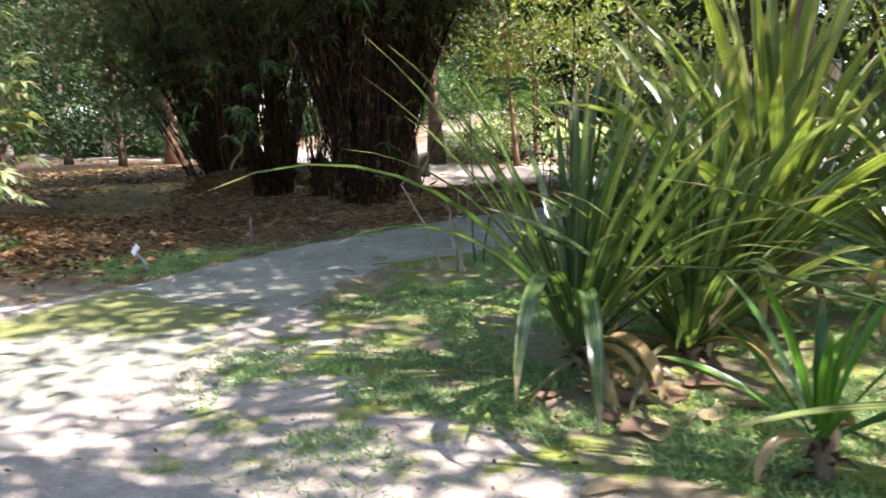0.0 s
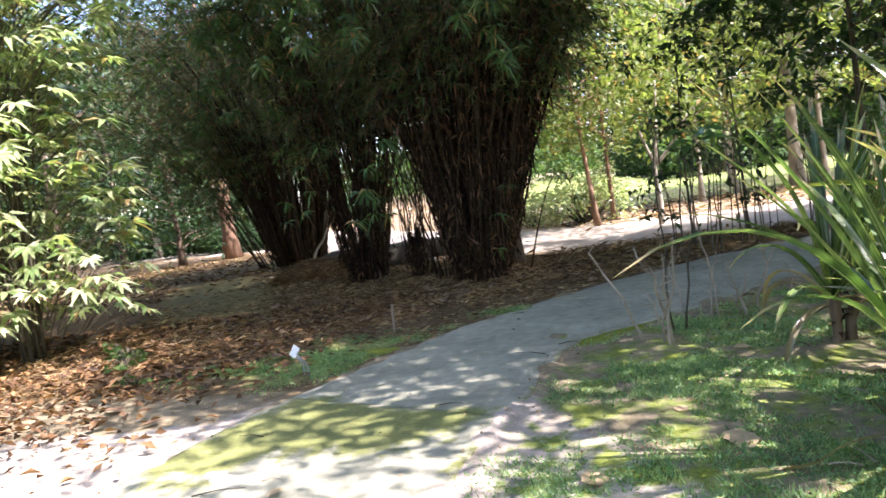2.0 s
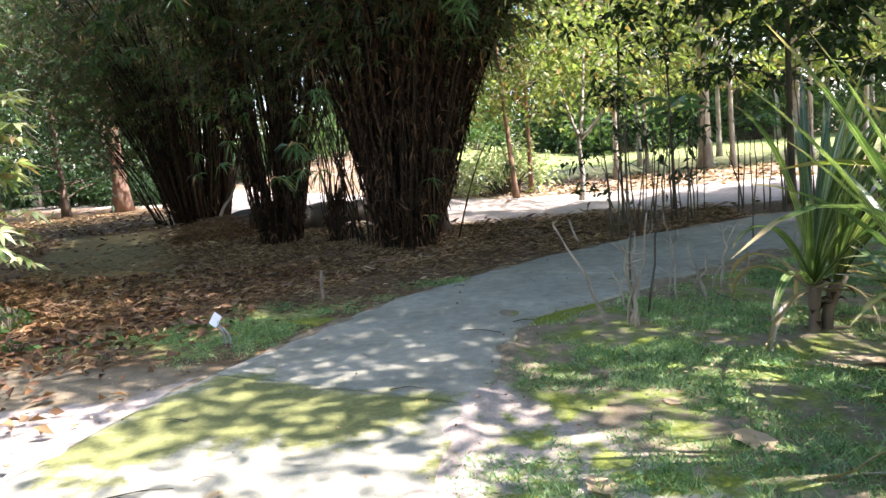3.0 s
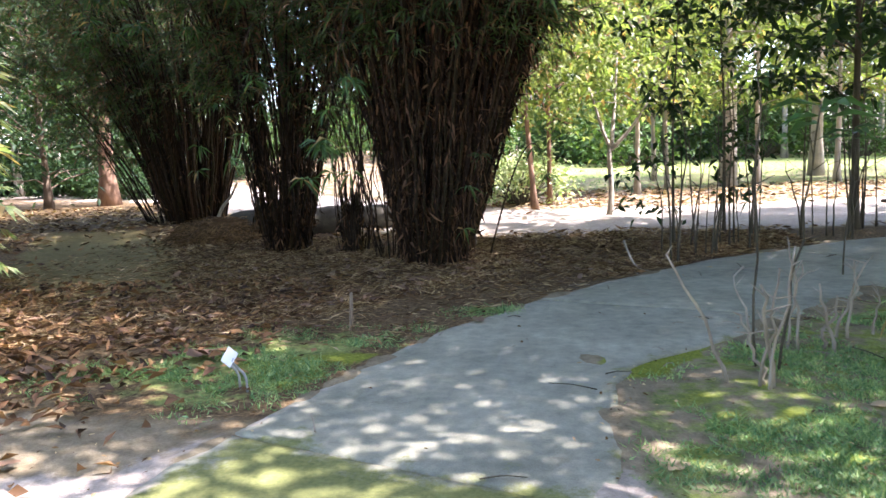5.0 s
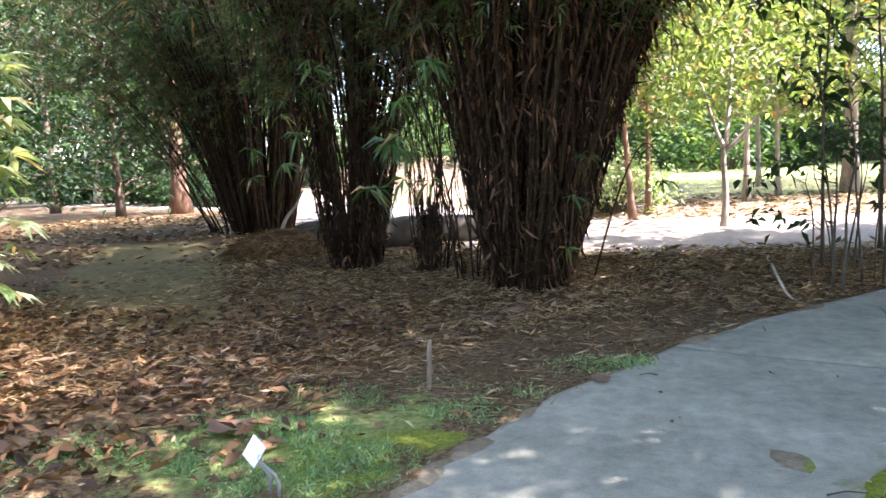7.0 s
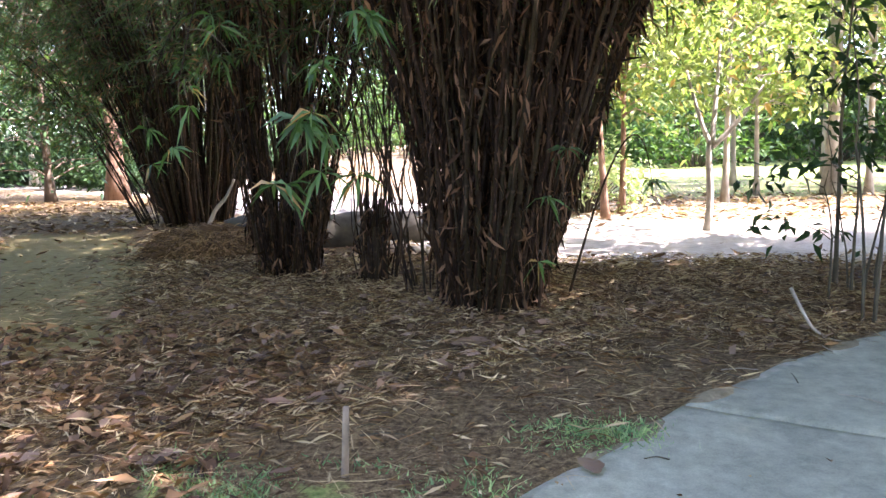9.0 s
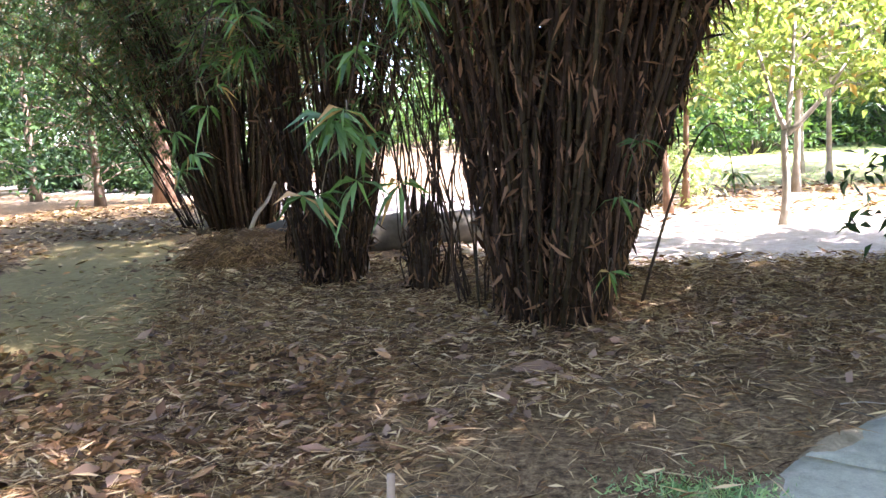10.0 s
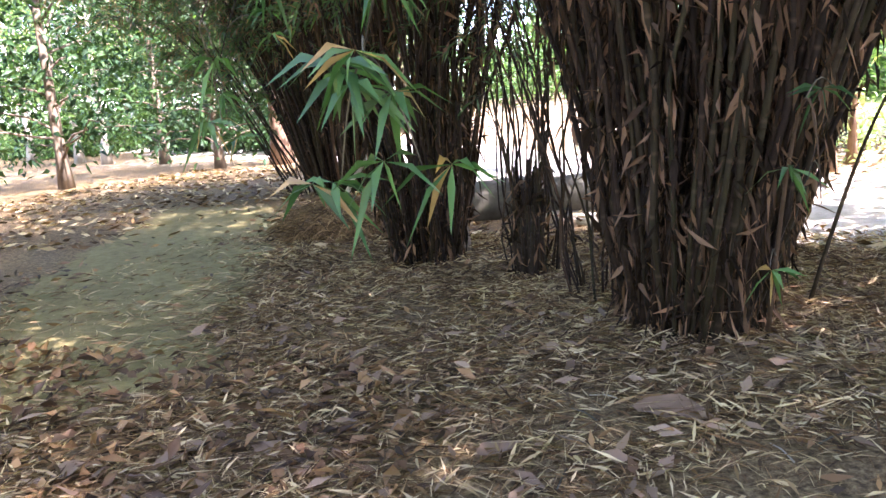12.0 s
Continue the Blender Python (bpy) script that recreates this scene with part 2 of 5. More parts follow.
class Geo:
    """Collects triangles, and turns them into one mesh."""

    def __init__(self):
        self.v, self.f, self.n, self.attrs = [], [], 0, {}

    def add(self, v, f, **attrs):
        v, f = np.asarray(v, float).reshape(-1, 3), np.asarray(f, int).reshape(-1, 3)
        self.v.append(v), self.f.append(f + self.n)
        for k, a in attrs.items():
            self.attrs.setdefault(k, []).append(np.asarray(a, float).ravel())
        self.n += len(v)
        return self

    def mesh(self, name, material, smooth=True):
        v, f = np.concatenate(self.v), np.concatenate(self.f)
        me = bpy.data.meshes.new(name)
        me.vertices.add(len(v)), me.loops.add(f.size), me.polygons.add(len(f))
        me.vertices.foreach_set("co", v.ravel())
        me.loops.foreach_set("vertex_index", f.ravel().astype(np.int32))
        me.polygons.foreach_set("loop_start", np.arange(0, f.size, 3, dtype=np.int32))
        me.polygons.foreach_set("use_smooth", np.full(len(f), smooth))
        me.materials.append(material)
        for k, a in self.attrs.items():
            me.attributes.new(k, "FLOAT", "POINT").data.foreach_set("value", np.concatenate(a))
        me.update(calc_edges=True)
        me.validate()
        return me

    def tube(self, pts, radii, sides=6, cap=True):
        pts, radii = np.asarray(pts, float), np.broadcast_to(np.asarray(radii, float), (len(pts),))
        t = unit(np.gradient(pts, axis=0))
        ref = np.where(np.abs(t[:, 2:3]) > 0.95, np.array([[1.0, 0, 0]]), np.array([[0, 0, 1.0]]))
        a = unit(np.cross(t, ref))
        for i in range(1, len(a)):
            p = a[i - 1] - t[i] * np.dot(a[i - 1], t[i])
            a[i] = p / max(np.linalg.norm(p), 1e-9)
        b = np.cross(t, a)
        ang = np.arange(sides) * 2 * np.pi / sides
        ring = np.cos(ang)[None, :, None] * a[:, None] + np.sin(ang)[None, :, None] * b[:, None]
        v = (pts[:, None] + ring * radii[:, None, None]).reshape(-1, 3)
        k = len(pts)
        i, j = np.meshgrid(np.arange(k - 1), np.arange(sides), indexing="ij")
        p0, p1 = i * sides + j, i * sides + (j + 1) % sides
        q0, q1 = p0 + sides, p1 + sides
        f = np.concatenate([np.stack([p0, p1, q1], -1).reshape(-1, 3), np.stack([p0, q1, q0], -1).reshape(-1, 3)])
        if cap:
            last = (k - 1) * sides
            fan = [(last, last + m, last + m + 1) for m in range(1, sides - 1)]
            f = np.concatenate([f, np.array(fan), np.array([(0, m + 1, m) for m in range(1, sides - 1)])])
        along = np.repeat(np.concatenate([[0], np.cumsum(np.linalg.norm(np.diff(pts, axis=0), axis=1))]) / 0.33, sides)
        return self.add(v, f, along=along)

    def leaves(self, p, d, up, length, width, droop=0.2, fold=0.25):
        """Many leaves at once: bases p, directions d, upper sides up; each a folded, drooping blade of four triangles."""
        p, d = np.asarray(p, float), unit(np.asarray(d, float))
        length, width = np.broadcast_to(length, (len(p),))[:, None], np.broadcast_to(width, (len(p),))[:, None]
        side = unit(np.cross(d, up))
        nor = np.cross(side, d)
        dr = np.broadcast_to(droop, (len(p),))[:, None]
        mid = p + d * length * 0.45
        rise = nor * width * fold
        tip = p + d * length * 0.97 - np.array([[0, 0, 1.0]]) * length * dr
        v = np.stack([p, mid + side * width / 2 + rise, mid - side * width / 2 + rise, mid, tip], 1).reshape(-1, 3)
        f = np.array([(0, 3, 1), (0, 2, 3), (1, 3, 4), (3, 2, 4)])
        return self.add(v, (np.arange(len(p)) * 5)[:, None, None] + f[None])

    def ribbon(self, pts, widths, up=(0, 0, 1), fold=0.25, twist=0.0):
        """A strap leaf along pts, folded along its middle."""
        pts, w = np.asarray(pts, float), np.asarray(widths, float)[:, None]
        t = unit(np.gradient(pts, axis=0))
        side = unit(np.cross(t, np.asarray(up, float)[None] + 1e-4))
        nor = np.cross(side, t)
        if twist:
            a = (np.linspace(0, twist, len(pts)))[:, None]
            side, nor = side * np.cos(a) + nor * np.sin(a), nor * np.cos(a) - side * np.sin(a)
        v = np.stack([pts + side * w / 2 + nor * w * fold, pts, pts - side * w / 2 + nor * w * fold], 1).reshape(-1, 3)
        k = len(pts)
        f = []
        for i in range(k - 1):
            for j in (0, 1):
                a, b = i * 3 + j, i * 3 + j + 1
                f += [(a, b, b + 3), (a, b + 3, a + 3)]
        return self.add(v, f, across=np.tile([-1, 0, 1], k), along=np.repeat(np.linspace(0, 1, k), 3))


def thing(name, at=(0, 0, 0), label="", category="", group="", kind=""):
    ob = new(name)
    ob.location = at
    ob.empty_display_size = 0.1
    return tagged(ob, label, category, group, kind)


def child(name, me, parent, label="", kind=""):
    ob = new(name, me)
    ob.parent = parent
    return tagged(ob, label, kind=kind)


def single(name, me, at=(0, 0, 0), label="", category="", group="", kind="", turn=0.0):
    ob = new(name, me)
    ob.location, ob.rotation_euler = at, (0, 0, turn)
    return tagged(ob, label, category, group, kind)


def rand_dirs(n, lo=-1.0, hi=1.0):
    z = rng.uniform(lo, hi, n)
    a = rng.uniform(0, 2 * np.pi, n)
    r = np.sqrt(1 - z * z)
    return np.stack([r * np.cos(a), r * np.sin(a), z], 1)


def wave(x, y, scale, seed=0.0):
    """Smooth, cheap noise between about -1 and 1."""
    x, y = x / scale + seed * 7.3, y / scale + seed * 3.1
    return (np.sin(x * 1.7 + 1.3 * np.sin(y * 1.1 + seed)) + np.sin(y * 1.9 + 1.7 * np.sin(x * 0.8 - seed)) + np.sin((x + y) * 2.9 + 2 * np.sin(x - y * 1.3))) / 3


# ---- the path's course ----
LEFT = np.array([(-3.2, -14.0), (-3.2, 0.0), (-3.2, 4.4), (-2.98, 5.7), (-2.78, 6.7), (-2.57, 7.2), (-2.25, 8.05), (-1.78, 9.05), (-1.05, 10.05), (-0.3, 10.9), (0.95, 12.05), (2.86, 13.25), (5.5, 14.1), (9.0, 14.6), (30.0, 15.5)])
RIGHT = np.array([(-1.0, -14.0), (-1.0, 0.0), (-1.0, 4.4), (-1.0, 5.5), (-0.84, 6.4), (-0.72, 7.05), (-0.68, 7.7), (-0.42, 8.15), (0.05, 8.5), (0.85, 9.25), (1.9, 10.2), (2.85, 10.95), (4.3, 11.7), (6.3, 12.2), (9.4, 12.6), (30.0, 13.5)])
ROAD = np.array([(60.0, 19.0), (20.0, 17.5), (7.0, 17.2), (1.0, 16.9), (-1.2, 17.0), (-3.4, 18.9), (-6.4, 22.7), (-11.0, 28.5), (-20.0, 36.0), (-60.0, 60.0)])


def distance_to(x, y, line):
    best = np.full(np.shape(x), 1e9)
    for (ax, ay), (bx, by) in zip(line[:-1], line[1:]):
        dx, dy = bx - ax, by - ay
        s = np.clip(((x - ax) * dx + (y - ay) * dy) / (dx * dx + dy * dy), 0, 1)
        best = np.minimum(best, np.hypot(x - ax - s * dx, y - ay - s * dy))
    return best


def inside(x, y, poly):
    """Signed distance to a polygon's edge, positive inside."""
    x, y = np.asarray(x, float), np.asarray(y, float)
    odd = np.zeros(x.shape, bool)
    pts = [tuple(p) for p in poly]
    for (ax, ay), (bx, by) in zip(pts, pts[1:] + pts[:1]):
        cross = (ay > y) != (by > y)
        odd ^= cross & (x < (bx - ax) * (y - ay) / (by - ay + 1e-12) + ax)
    d = distance_to(x, y, np.array(pts + pts[:1]))
    return np.where(odd, d, -d)


PATH_AREA = np.concatenate([LEFT, RIGHT[::-1]])
MOSS_ON_PATH = [(-2.95, 6.35), (-2.45, 7.0), (-1.75, 6.55), (-1.0, 6.35), (-1.05, 5.95), (-1.6, 5.6), (-2.2, 5.75), (-2.6, 5.2), (-2.95, 5.6)]
MOSS_BANK = [(-3.2, 8.35), (-2.3, 8.75), (-1.95, 8.6), (-2.4, 7.75), (-2.75, 7.6)]
MOSS_BESIDE = [(-0.75, 7.75), (-0.62, 8.35), (0.1, 9.0), (0.45, 9.0), (0.05, 8.45), (-0.35, 7.9)]
TRAIL = [(-5.3, 10.2), (-4.6, 11.3), (-5.2, 12.5), (-6.3, 14.5), (-8.5, 18.0), (-10.5, 18.0), (-8.5, 14.0), (-7.4, 12.0), (-6.6, 10.4)]
LAWN = [(-1.0, 24.0), (40.0, 22.0), (60.0, 50.0), (-2.0, 52.0), (-5.0, 34.0)]


def height(x, y):
    """The lie of the land: nearly level, with a bank of bare earth far behind the bamboo."""
    z = 0.018 * wave(x, y, 1.1) + 0.012 * wave(x, y, 0.35, 2.0)
    z = z * np.clip(np.abs(inside(x, y, PATH_AREA)) / 0.3 + 0.25, 0, 1)
    d = inside(x, y, PATH_AREA)
    z = z + (0.05 - 0.035 * np.clip(0.5 + inside(x, y, MOSS_BESIDE) / 0.5, 0, 1)) * np.exp(-((d / 0.11) ** 2)) * np.clip(wave(x, y, 0.33, 3.0) + 0.25, 0, 1) * (y > 2) * (y < 15)
    bank = np.exp(-np.clip(((x + 8.5) / 8.0) ** 4, 0, 50)) * 1.3 / (1 + np.exp(-np.clip((y - 35.5) / 1.6, -40, 40))) * np.clip((70 - y) / 20, 0, 1)
    return z + bank


def soft(d, width=0.25):
    return np.clip(0.5 + d / (2 * width), 0, 1)


def build_ground():
    xs = np.concatenate([[-900, -300, -120, -60, -40, -30, -24, -20, -17], np.arange(-15, -7, 0.3), np.arange(-7, 4, 0.09), np.arange(4, 12, 0.3), [13, 15, 18, 22, 28, 36, 60, 120, 300, 900]])
    ys = np.concatenate([[-900, -300, -100, -40, -20, -10, -6, -3, -1], np.arange(0.5, 14, 0.09), np.arange(14, 24, 0.25), np.arange(24, 50, 0.8), [52, 56, 62, 70, 85, 120, 200, 400, 900]])
    x, y = np.meshgrid(xs, ys)
    z = height(x, y)
    nx, ny = len(xs), len(ys)
    i, j = np.meshgrid(np.arange(ny - 1), np.arange(nx - 1), indexing="ij")
    a = i * nx + j
    f = np.concatenate([np.stack([a, a + 1, a + nx + 1], -1).reshape(-1, 3), np.stack([a, a + nx + 1, a + nx], -1).reshape(-1, 3)])
    d_path = inside(x, y, PATH_AREA)
    left_side = x < np.interp(y, LEFT[:, 1], LEFT[:, 0])
    road = distance_to(x, y, ROAD)
    # Past the road part sand stands for sunlight paling the soil.
    front = np.maximum(soft(2.15 - road, 0.3), 0.45 * (y > 17) * (x > -3) * soft(24.5 - y, 1.5))
    near_sand = np.where(left_side, soft(6.75 - y + 0.15 * (x + 3) + 0.4 * wave(x, y, 0.8), 0.5) * soft(x + 6.2, 0.8), soft(-0.1 - x - 0.15 * (y - 5) + 0.4 * wave(x, y, 0.7), 0.4) * soft(6.6 - y, 0.4))
    near_sand = np.where(~left_side & (y < 4.6), np.maximum(near_sand, soft(1.2 - x + (4.2 - y) * 0.8, 0.4)), near_sand)
    # The last term paints the sunlit paleness of the far bank as sand.
    sand = np.maximum(np.maximum(front, near_sand), 0.42 * soft(y - 26.0, 2.0) * soft(x + 30, 5) * soft(1.0 - x, 1.5) * (y < 60))
    litter = np.where(left_side, soft(y - 7.2 + 0.2 * (x + 3), 0.6), 0.0) * soft(road - 2.3, 0.5) * soft(24 - y, 3)
    litter = np.maximum(litter, 0.75 * soft(road - 2.2, 0.5) * (y > 17) * soft(23 - y, 2))
    litter = np.maximum(litter, 0.8 * (x < -6) * (y > 8))
    right = (~left_side) & (y < 14.0)
    green = np.where(right, soft(-d_path - 0.05, 0.15) * 0.5 * soft(y - 4.2 + 0.5 * (x - 0.5), 0.5), 0.0)
    green = np.maximum(green, soft(inside(x, y, LAWN), 1.0) * (0.50 + 0.25 * (y > 32)))
    green = np.maximum(green, soft(inside(x, y, [(-4.3, 8.0), (-3.3, 9.1), (-2.0, 9.1), (-2.2, 8.3), (-2.8, 7.4), (-3.4, 7.5)]), 0.35) * 0.62)
    moss = np.maximum(soft(inside(x, y, MOSS_BESIDE), 0.12), 0.62 * soft(inside(x, y, MOSS_BANK), 0.25))
    moss = np.maximum(moss, 0.40 * (right & (y > 4.0)) * soft(-d_path - 0.1, 0.2))
    trail = soft(inside(x, y, TRAIL), 0.5)
    g = Geo().add(np.stack([x, y, z], -1), f, sand=sand, litter=litter, green=green, trail=trail, moss=moss)
    single("ground", g.mesh("ground", GROUND), label="bare soil and sand under leaf litter and sparse green", category="ground", kind="structure")


def resample(line, n=400):
    s = np.concatenate([[0], np.cumsum(np.linalg.norm(np.diff(line, axis=0), axis=1))])
    u = np.linspace(0, s[-1], n)
    return np.stack([np.interp(u, s, line[:, k]) for k in (0, 1)], 1)


def build_path():
    """The footpath: cast slabs with open joints between them."""
    holder = thing("pavement", label="weathered grey concrete footpath with mossy slabs", category="path", kind="structure")
    breaks = [(-3.2, -13.8), (-3.2, -10.0), (-3.2, -6.4), (-3.2, -2.8), (-3.2, 0.9), (-3.12, 4.1), (-2.66, 6.98), (-0.93, 10.05), (1.9, 12.66), (5.2, 14.0), (9.0, 14.6), (14.0, 14.8)]
    ends = [(-1.0, -13.8), (-1.0, -10.0), (-1.0, -6.4), (-1.0, -2.8), (-1.0, 0.9), (-1.0, 4.1), (-0.95, 6.15), (0.75, 9.42), (2.9, 11.1), (5.6, 12.05), (9.4, 12.6), (14.4, 12.8)]
    lf, rf = resample(LEFT, 1600), resample(RIGHT, 1600)
    li = [int(np.argmin(np.hypot(*(lf - b).T))) for b in breaks]
    ri = [int(np.argmin(np.hypot(*(rf - b).T))) for b in ends]
    for k in range(len(breaks) - 1):
        near = 3 <= k <= 9
        rows, cols = (56, 34) if near else (8, 6)
        s, u = np.linspace(0, 1, rows), np.linspace(0, 1, cols)
        a = np.stack([np.interp(li[k] + s * (li[k + 1] - li[k]), np.arange(1600), lf[:, c]) for c in (0, 1)], 1)
        b = np.stack([np.interp(ri[k] + s * (ri[k + 1] - ri[k]), np.arange(1600), rf[:, c]) for c in (0, 1)], 1)
        a = a + 0.010 * np.stack([wave(a[:, 0], a[:, 1], 0.22), wave(a[:, 1], a[:, 0], 0.3)], 1)
        b = b + 0.014 * np.stack([wave(b[:, 0], b[:, 1], 0.25, 1), wave(b[:, 1], b[:, 0], 0.2, 1)], 1)
        a[0], b[0] = a[0] + (a[1] - a[0]) * 0.3, b[0] + (b[1] - b[0]) * 0.3
        p = a[:, None] * (1 - u)[None, :, None] + b[:, None] * u[None, :, None]
        x, y = p[..., 0], p[..., 1]
        top = 0.022 + 0.003 * wave(x, y, 0.6) + rng.uniform(-0.003, 0.003)
        edge = np.minimum(np.minimum(s, 1 - s)[:, None] * (rows - 1), np.minimum(u, 1 - u)[None] * (cols - 1))
        top = top - 0.006 * (edge < 0.5)
        v = np.stack([x, y, top], -1).reshape(-1, 3)
        i, j = np.meshgrid(np.arange(rows - 1), np.arange(cols - 1), indexing="ij")
        q = i * cols + j
        f = [np.stack([q, q + 1, q + cols + 1], -1).reshape(-1, 3), np.stack([q, q + cols + 1, q + cols], -1).reshape(-1, 3)]
        rim = np.concatenate([np.arange(cols), np.arange(1, rows) * cols + cols - 1, (rows - 1) * cols + np.arange(cols - 2, -1, -1), np.arange(rows - 2, 0, -1) * cols])
        low = v[rim] * [1, 1, 0] + [0, 0, -0.08]
        m, n0 = len(rim), len(v)
        c0, c1 = np.arange(m), (np.arange(m) + 1) % m
        f += [np.stack([rim[c0], n0 + c0, n0 + c1], 1), np.stack([rim[c0], n0 + c1, rim[c1]], 1)]
        v = np.concatenate([v, low])
        moss = np.maximum(soft(inside(v[:, 0], v[:, 1], MOSS_ON_PATH), 0.35), 0.3 * np.exp(-(((v[:, 0] + 1.6) / 0.4) ** 2 + ((v[:, 1] - 5.2) / 0.2) ** 2)))
        moss = np.maximum(moss, 0.42 * (1 - np.clip(distance_to(v[:, 0], v[:, 1], RIGHT) / 0.3, 0, 1)))
        dirt = soft(4.4 - v[:, 1] + 1.2 * (v[:, 0] + 1.9), 0.9) * soft(5.7 - v[:, 1], 0.4) * 0.75
        dirt = np.maximum(dirt, 0.5 * (1 - np.clip(distance_to(v[:, 0], v[:, 1], LEFT) / 0.25, 0, 1)))
        child("slab", Geo().add(v, np.concatenate(f), moss=moss, dirt=dirt).mesh("slab", CONCRETE), holder)


build_ground()
build_path()


# ---- bamboo ----
def culm_course(base, out, lean0, lean1, length, power=1.6, steps=12, wobble=0.03):
    """A culm that rises from base and arches over towards out."""
    s = np.linspace(0, 1, steps)
    lean = np.radians(lean0 + (lean1 - lean0) * s ** power)
    d = np.stack([np.sin(lean) * out[0], np.sin(lean) * out[1], np.cos(lean)], 1)
    step = length / (steps - 1)
    p = np.concatenate([[np.zeros(3)], np.cumsum((d[:-1] + d[1:]) / 2 * step, axis=0)])
    p[1:] += rng.normal(0, wobble, (steps - 1, 3)) * [1, 1, 0.2]
    return np.array([base[0], base[1], -0.05]) + p


def spray(leaf, twig, start, heading, length, count, size, droop=0.35):
    """A leafy twig: a drooping stalk with narrow leaves in tufts along it."""
    heading = unit(np.asarray(heading, float))
    s = np.linspace(0, 1, 6)[:, None]
    pts = np.asarray(start) + heading * length * s - np.array([0, 0, 1.0]) * droop * length * s ** 2
    twig.tube(pts, np.linspace(0.005, 0.0015, 6), 3, cap=False)
    u = rng.uniform(0.15, 1.0, count) ** 0.8
    p = np.stack([np.interp(u, s[:, 0], pts[:, k]) for k in range(3)], 1)
    d = heading + rand_dirs(count) * 0.9 + np.array([0, 0, -0.45])
    leaf.leaves(p, d, rand_dirs(count, 0.3, 1.0), size * rng.uniform(0.7, 1.2, count), size * 0.13 * rng.uniform(0.8, 1.3, count), rng.uniform(0.05, 0.35, count))


def bamboo(at, label, culms, radius, lean=(3, 11), arch=(35, 80), length=(6, 9), thick=(0.013, 0.022), skew=(0, 0), sprays=9, leaf_from=2.4, sheaths=700, leaf_size=0.15, sheath_top=3.4, squash=1.0, strays=()):
    ob = thing("bamboo_clump", (at[0], at[1], 0), label, "bamboo", "bamboo clumps beside the path")
    leaf, twig, husk = Geo(), Geo(), Geo()
    for k in range(culms):
        r = math.sqrt(rng.uniform(0.02 if k % 4 else 0.75, 1))
        a = rng.uniform(0, 2 * np.pi)
        out = np.array([math.cos(a), math.sin(a)])
        base = out * r * radius * np.array([1, squash])
        v = out * (lean[0] + (lean[1] - lean[0]) * r ** 1.3) + np.asarray(skew) * (0.4 + 0.6 * r) + rng.normal(0, 2.4, 2)
        if k < len(strays):
            a = radians(strays[k][0])
            base = np.array([math.cos(a), math.sin(a)]) * radius * 0.95
            v = np.array([math.cos(a), math.sin(a)]) * strays[k][1]
        tilt = np.hypot(*v)
        size = rng.uniform(*length)
        course = culm_course(base, v / tilt, tilt, tilt + rng.uniform(*arch), size, rng.uniform(1.8, 2.6))
        rad = rng.uniform(*thick)
        taper = rad * np.clip(1.05 - np.linspace(0, 1, len(course)) ** 1.5, 0.12, 1)
        child("culm", Geo().tube(course, taper, 6).mesh("culm", CULM), ob)
        along = np.linspace(0, 1, len(course))
        for _ in range(sprays):
            u = rng.uniform(0.2, 1.0)
            p = np.array([np.interp(u, along, course[:, c]) for c in range(3)])
            if p[2] < leaf_from + rng.uniform(-0.4, 0.8):
                continue
            h = np.array([*(v / tilt), 0.1]) * 0.6 + rand_dirs(1, -0.2, 0.5)[0]
            spray(leaf, twig, p, h, rng.uniform(0.4, 1.0), int(rng.integers(16, 30)), leaf_size, rng.uniform(0.2, 0.6))
        m = max(1, sheaths // culms)
        u = rng.uniform(0.0, 1, m)
        zz = course[:, 2]
        top = min(sheath_top, zz.max())
        h = u * top
        p = np.stack([np.interp(h, zz[: int(np.argmax(zz)) + 1], course[: int(np.argmax(zz)) + 1, c]) for c in range(3)], 1)
        d = rand_dirs(m, -1.0, 0.9) * np.array([0.2, 0.2, 1.0])
        size = rng.uniform(0.4, 1.0, m) ** 1.5
        husk.leaves(p + rand_dirs(m) * 0.035, d, rand_dirs(m), 0.22 * size, rng.uniform(0.25, 1.0, m) * 0.042 * size ** 0.5, rng.uniform(-0.2, 0.5, m), rng.uniform(0.1, 0.6))
    if leaf.n:
        child("foliage", leaf.mesh("foliage", BAMBOO_LEAF), ob, "narrow green bamboo leaves in drooping sprays", kind="stuff")
        child("twig_mass", twig.mesh("twig_mass", DARK_STEM), ob, kind="stuff")
    if husk.n:
        child("sheath_cover", husk.mesh("sheath_cover", SHEATH), ob, "papery brown culm sheaths", kind="stuff")
    return ob


bamboo((-2.13, 12.45), "large dense bamboo clump, dark culms flaring from a thick base", 215, 0.335, (3, 11), (30, 70), (7.0, 10.0), (0.013, 0.022), (4.6, 1.6), 26, 2.7, 24000, strays=[(-5, 18), (10, 20), (-20, 17), (25, 18), (0, 16), (15, 15), (185, 10), (-35, 18), (170, 13), (200, 12)])
bamboo((-4.45, 14.15), "narrow bamboo clump with hanging green sprays and brown sheaths", 74, 0.29, (1.5, 8), (30, 80), (6.0, 8.5), (0.011, 0.018), (1.0, 0), 24, 2.3, 6500, strays=[(0, 13), (15, 15), (180, 10), (-20, 12)])
bamboo((-7.95, 19.4), "broad dark bamboo clump rising from a dry heap", 190, 0.56, (3, 12), (35, 80), (6.5, 9.5), (0.016, 0.028), (-1, 0), 22, 2.5, 4200, strays=[(180, 24), (170, 28), (195, 20), (185, 32), (0, 15)])
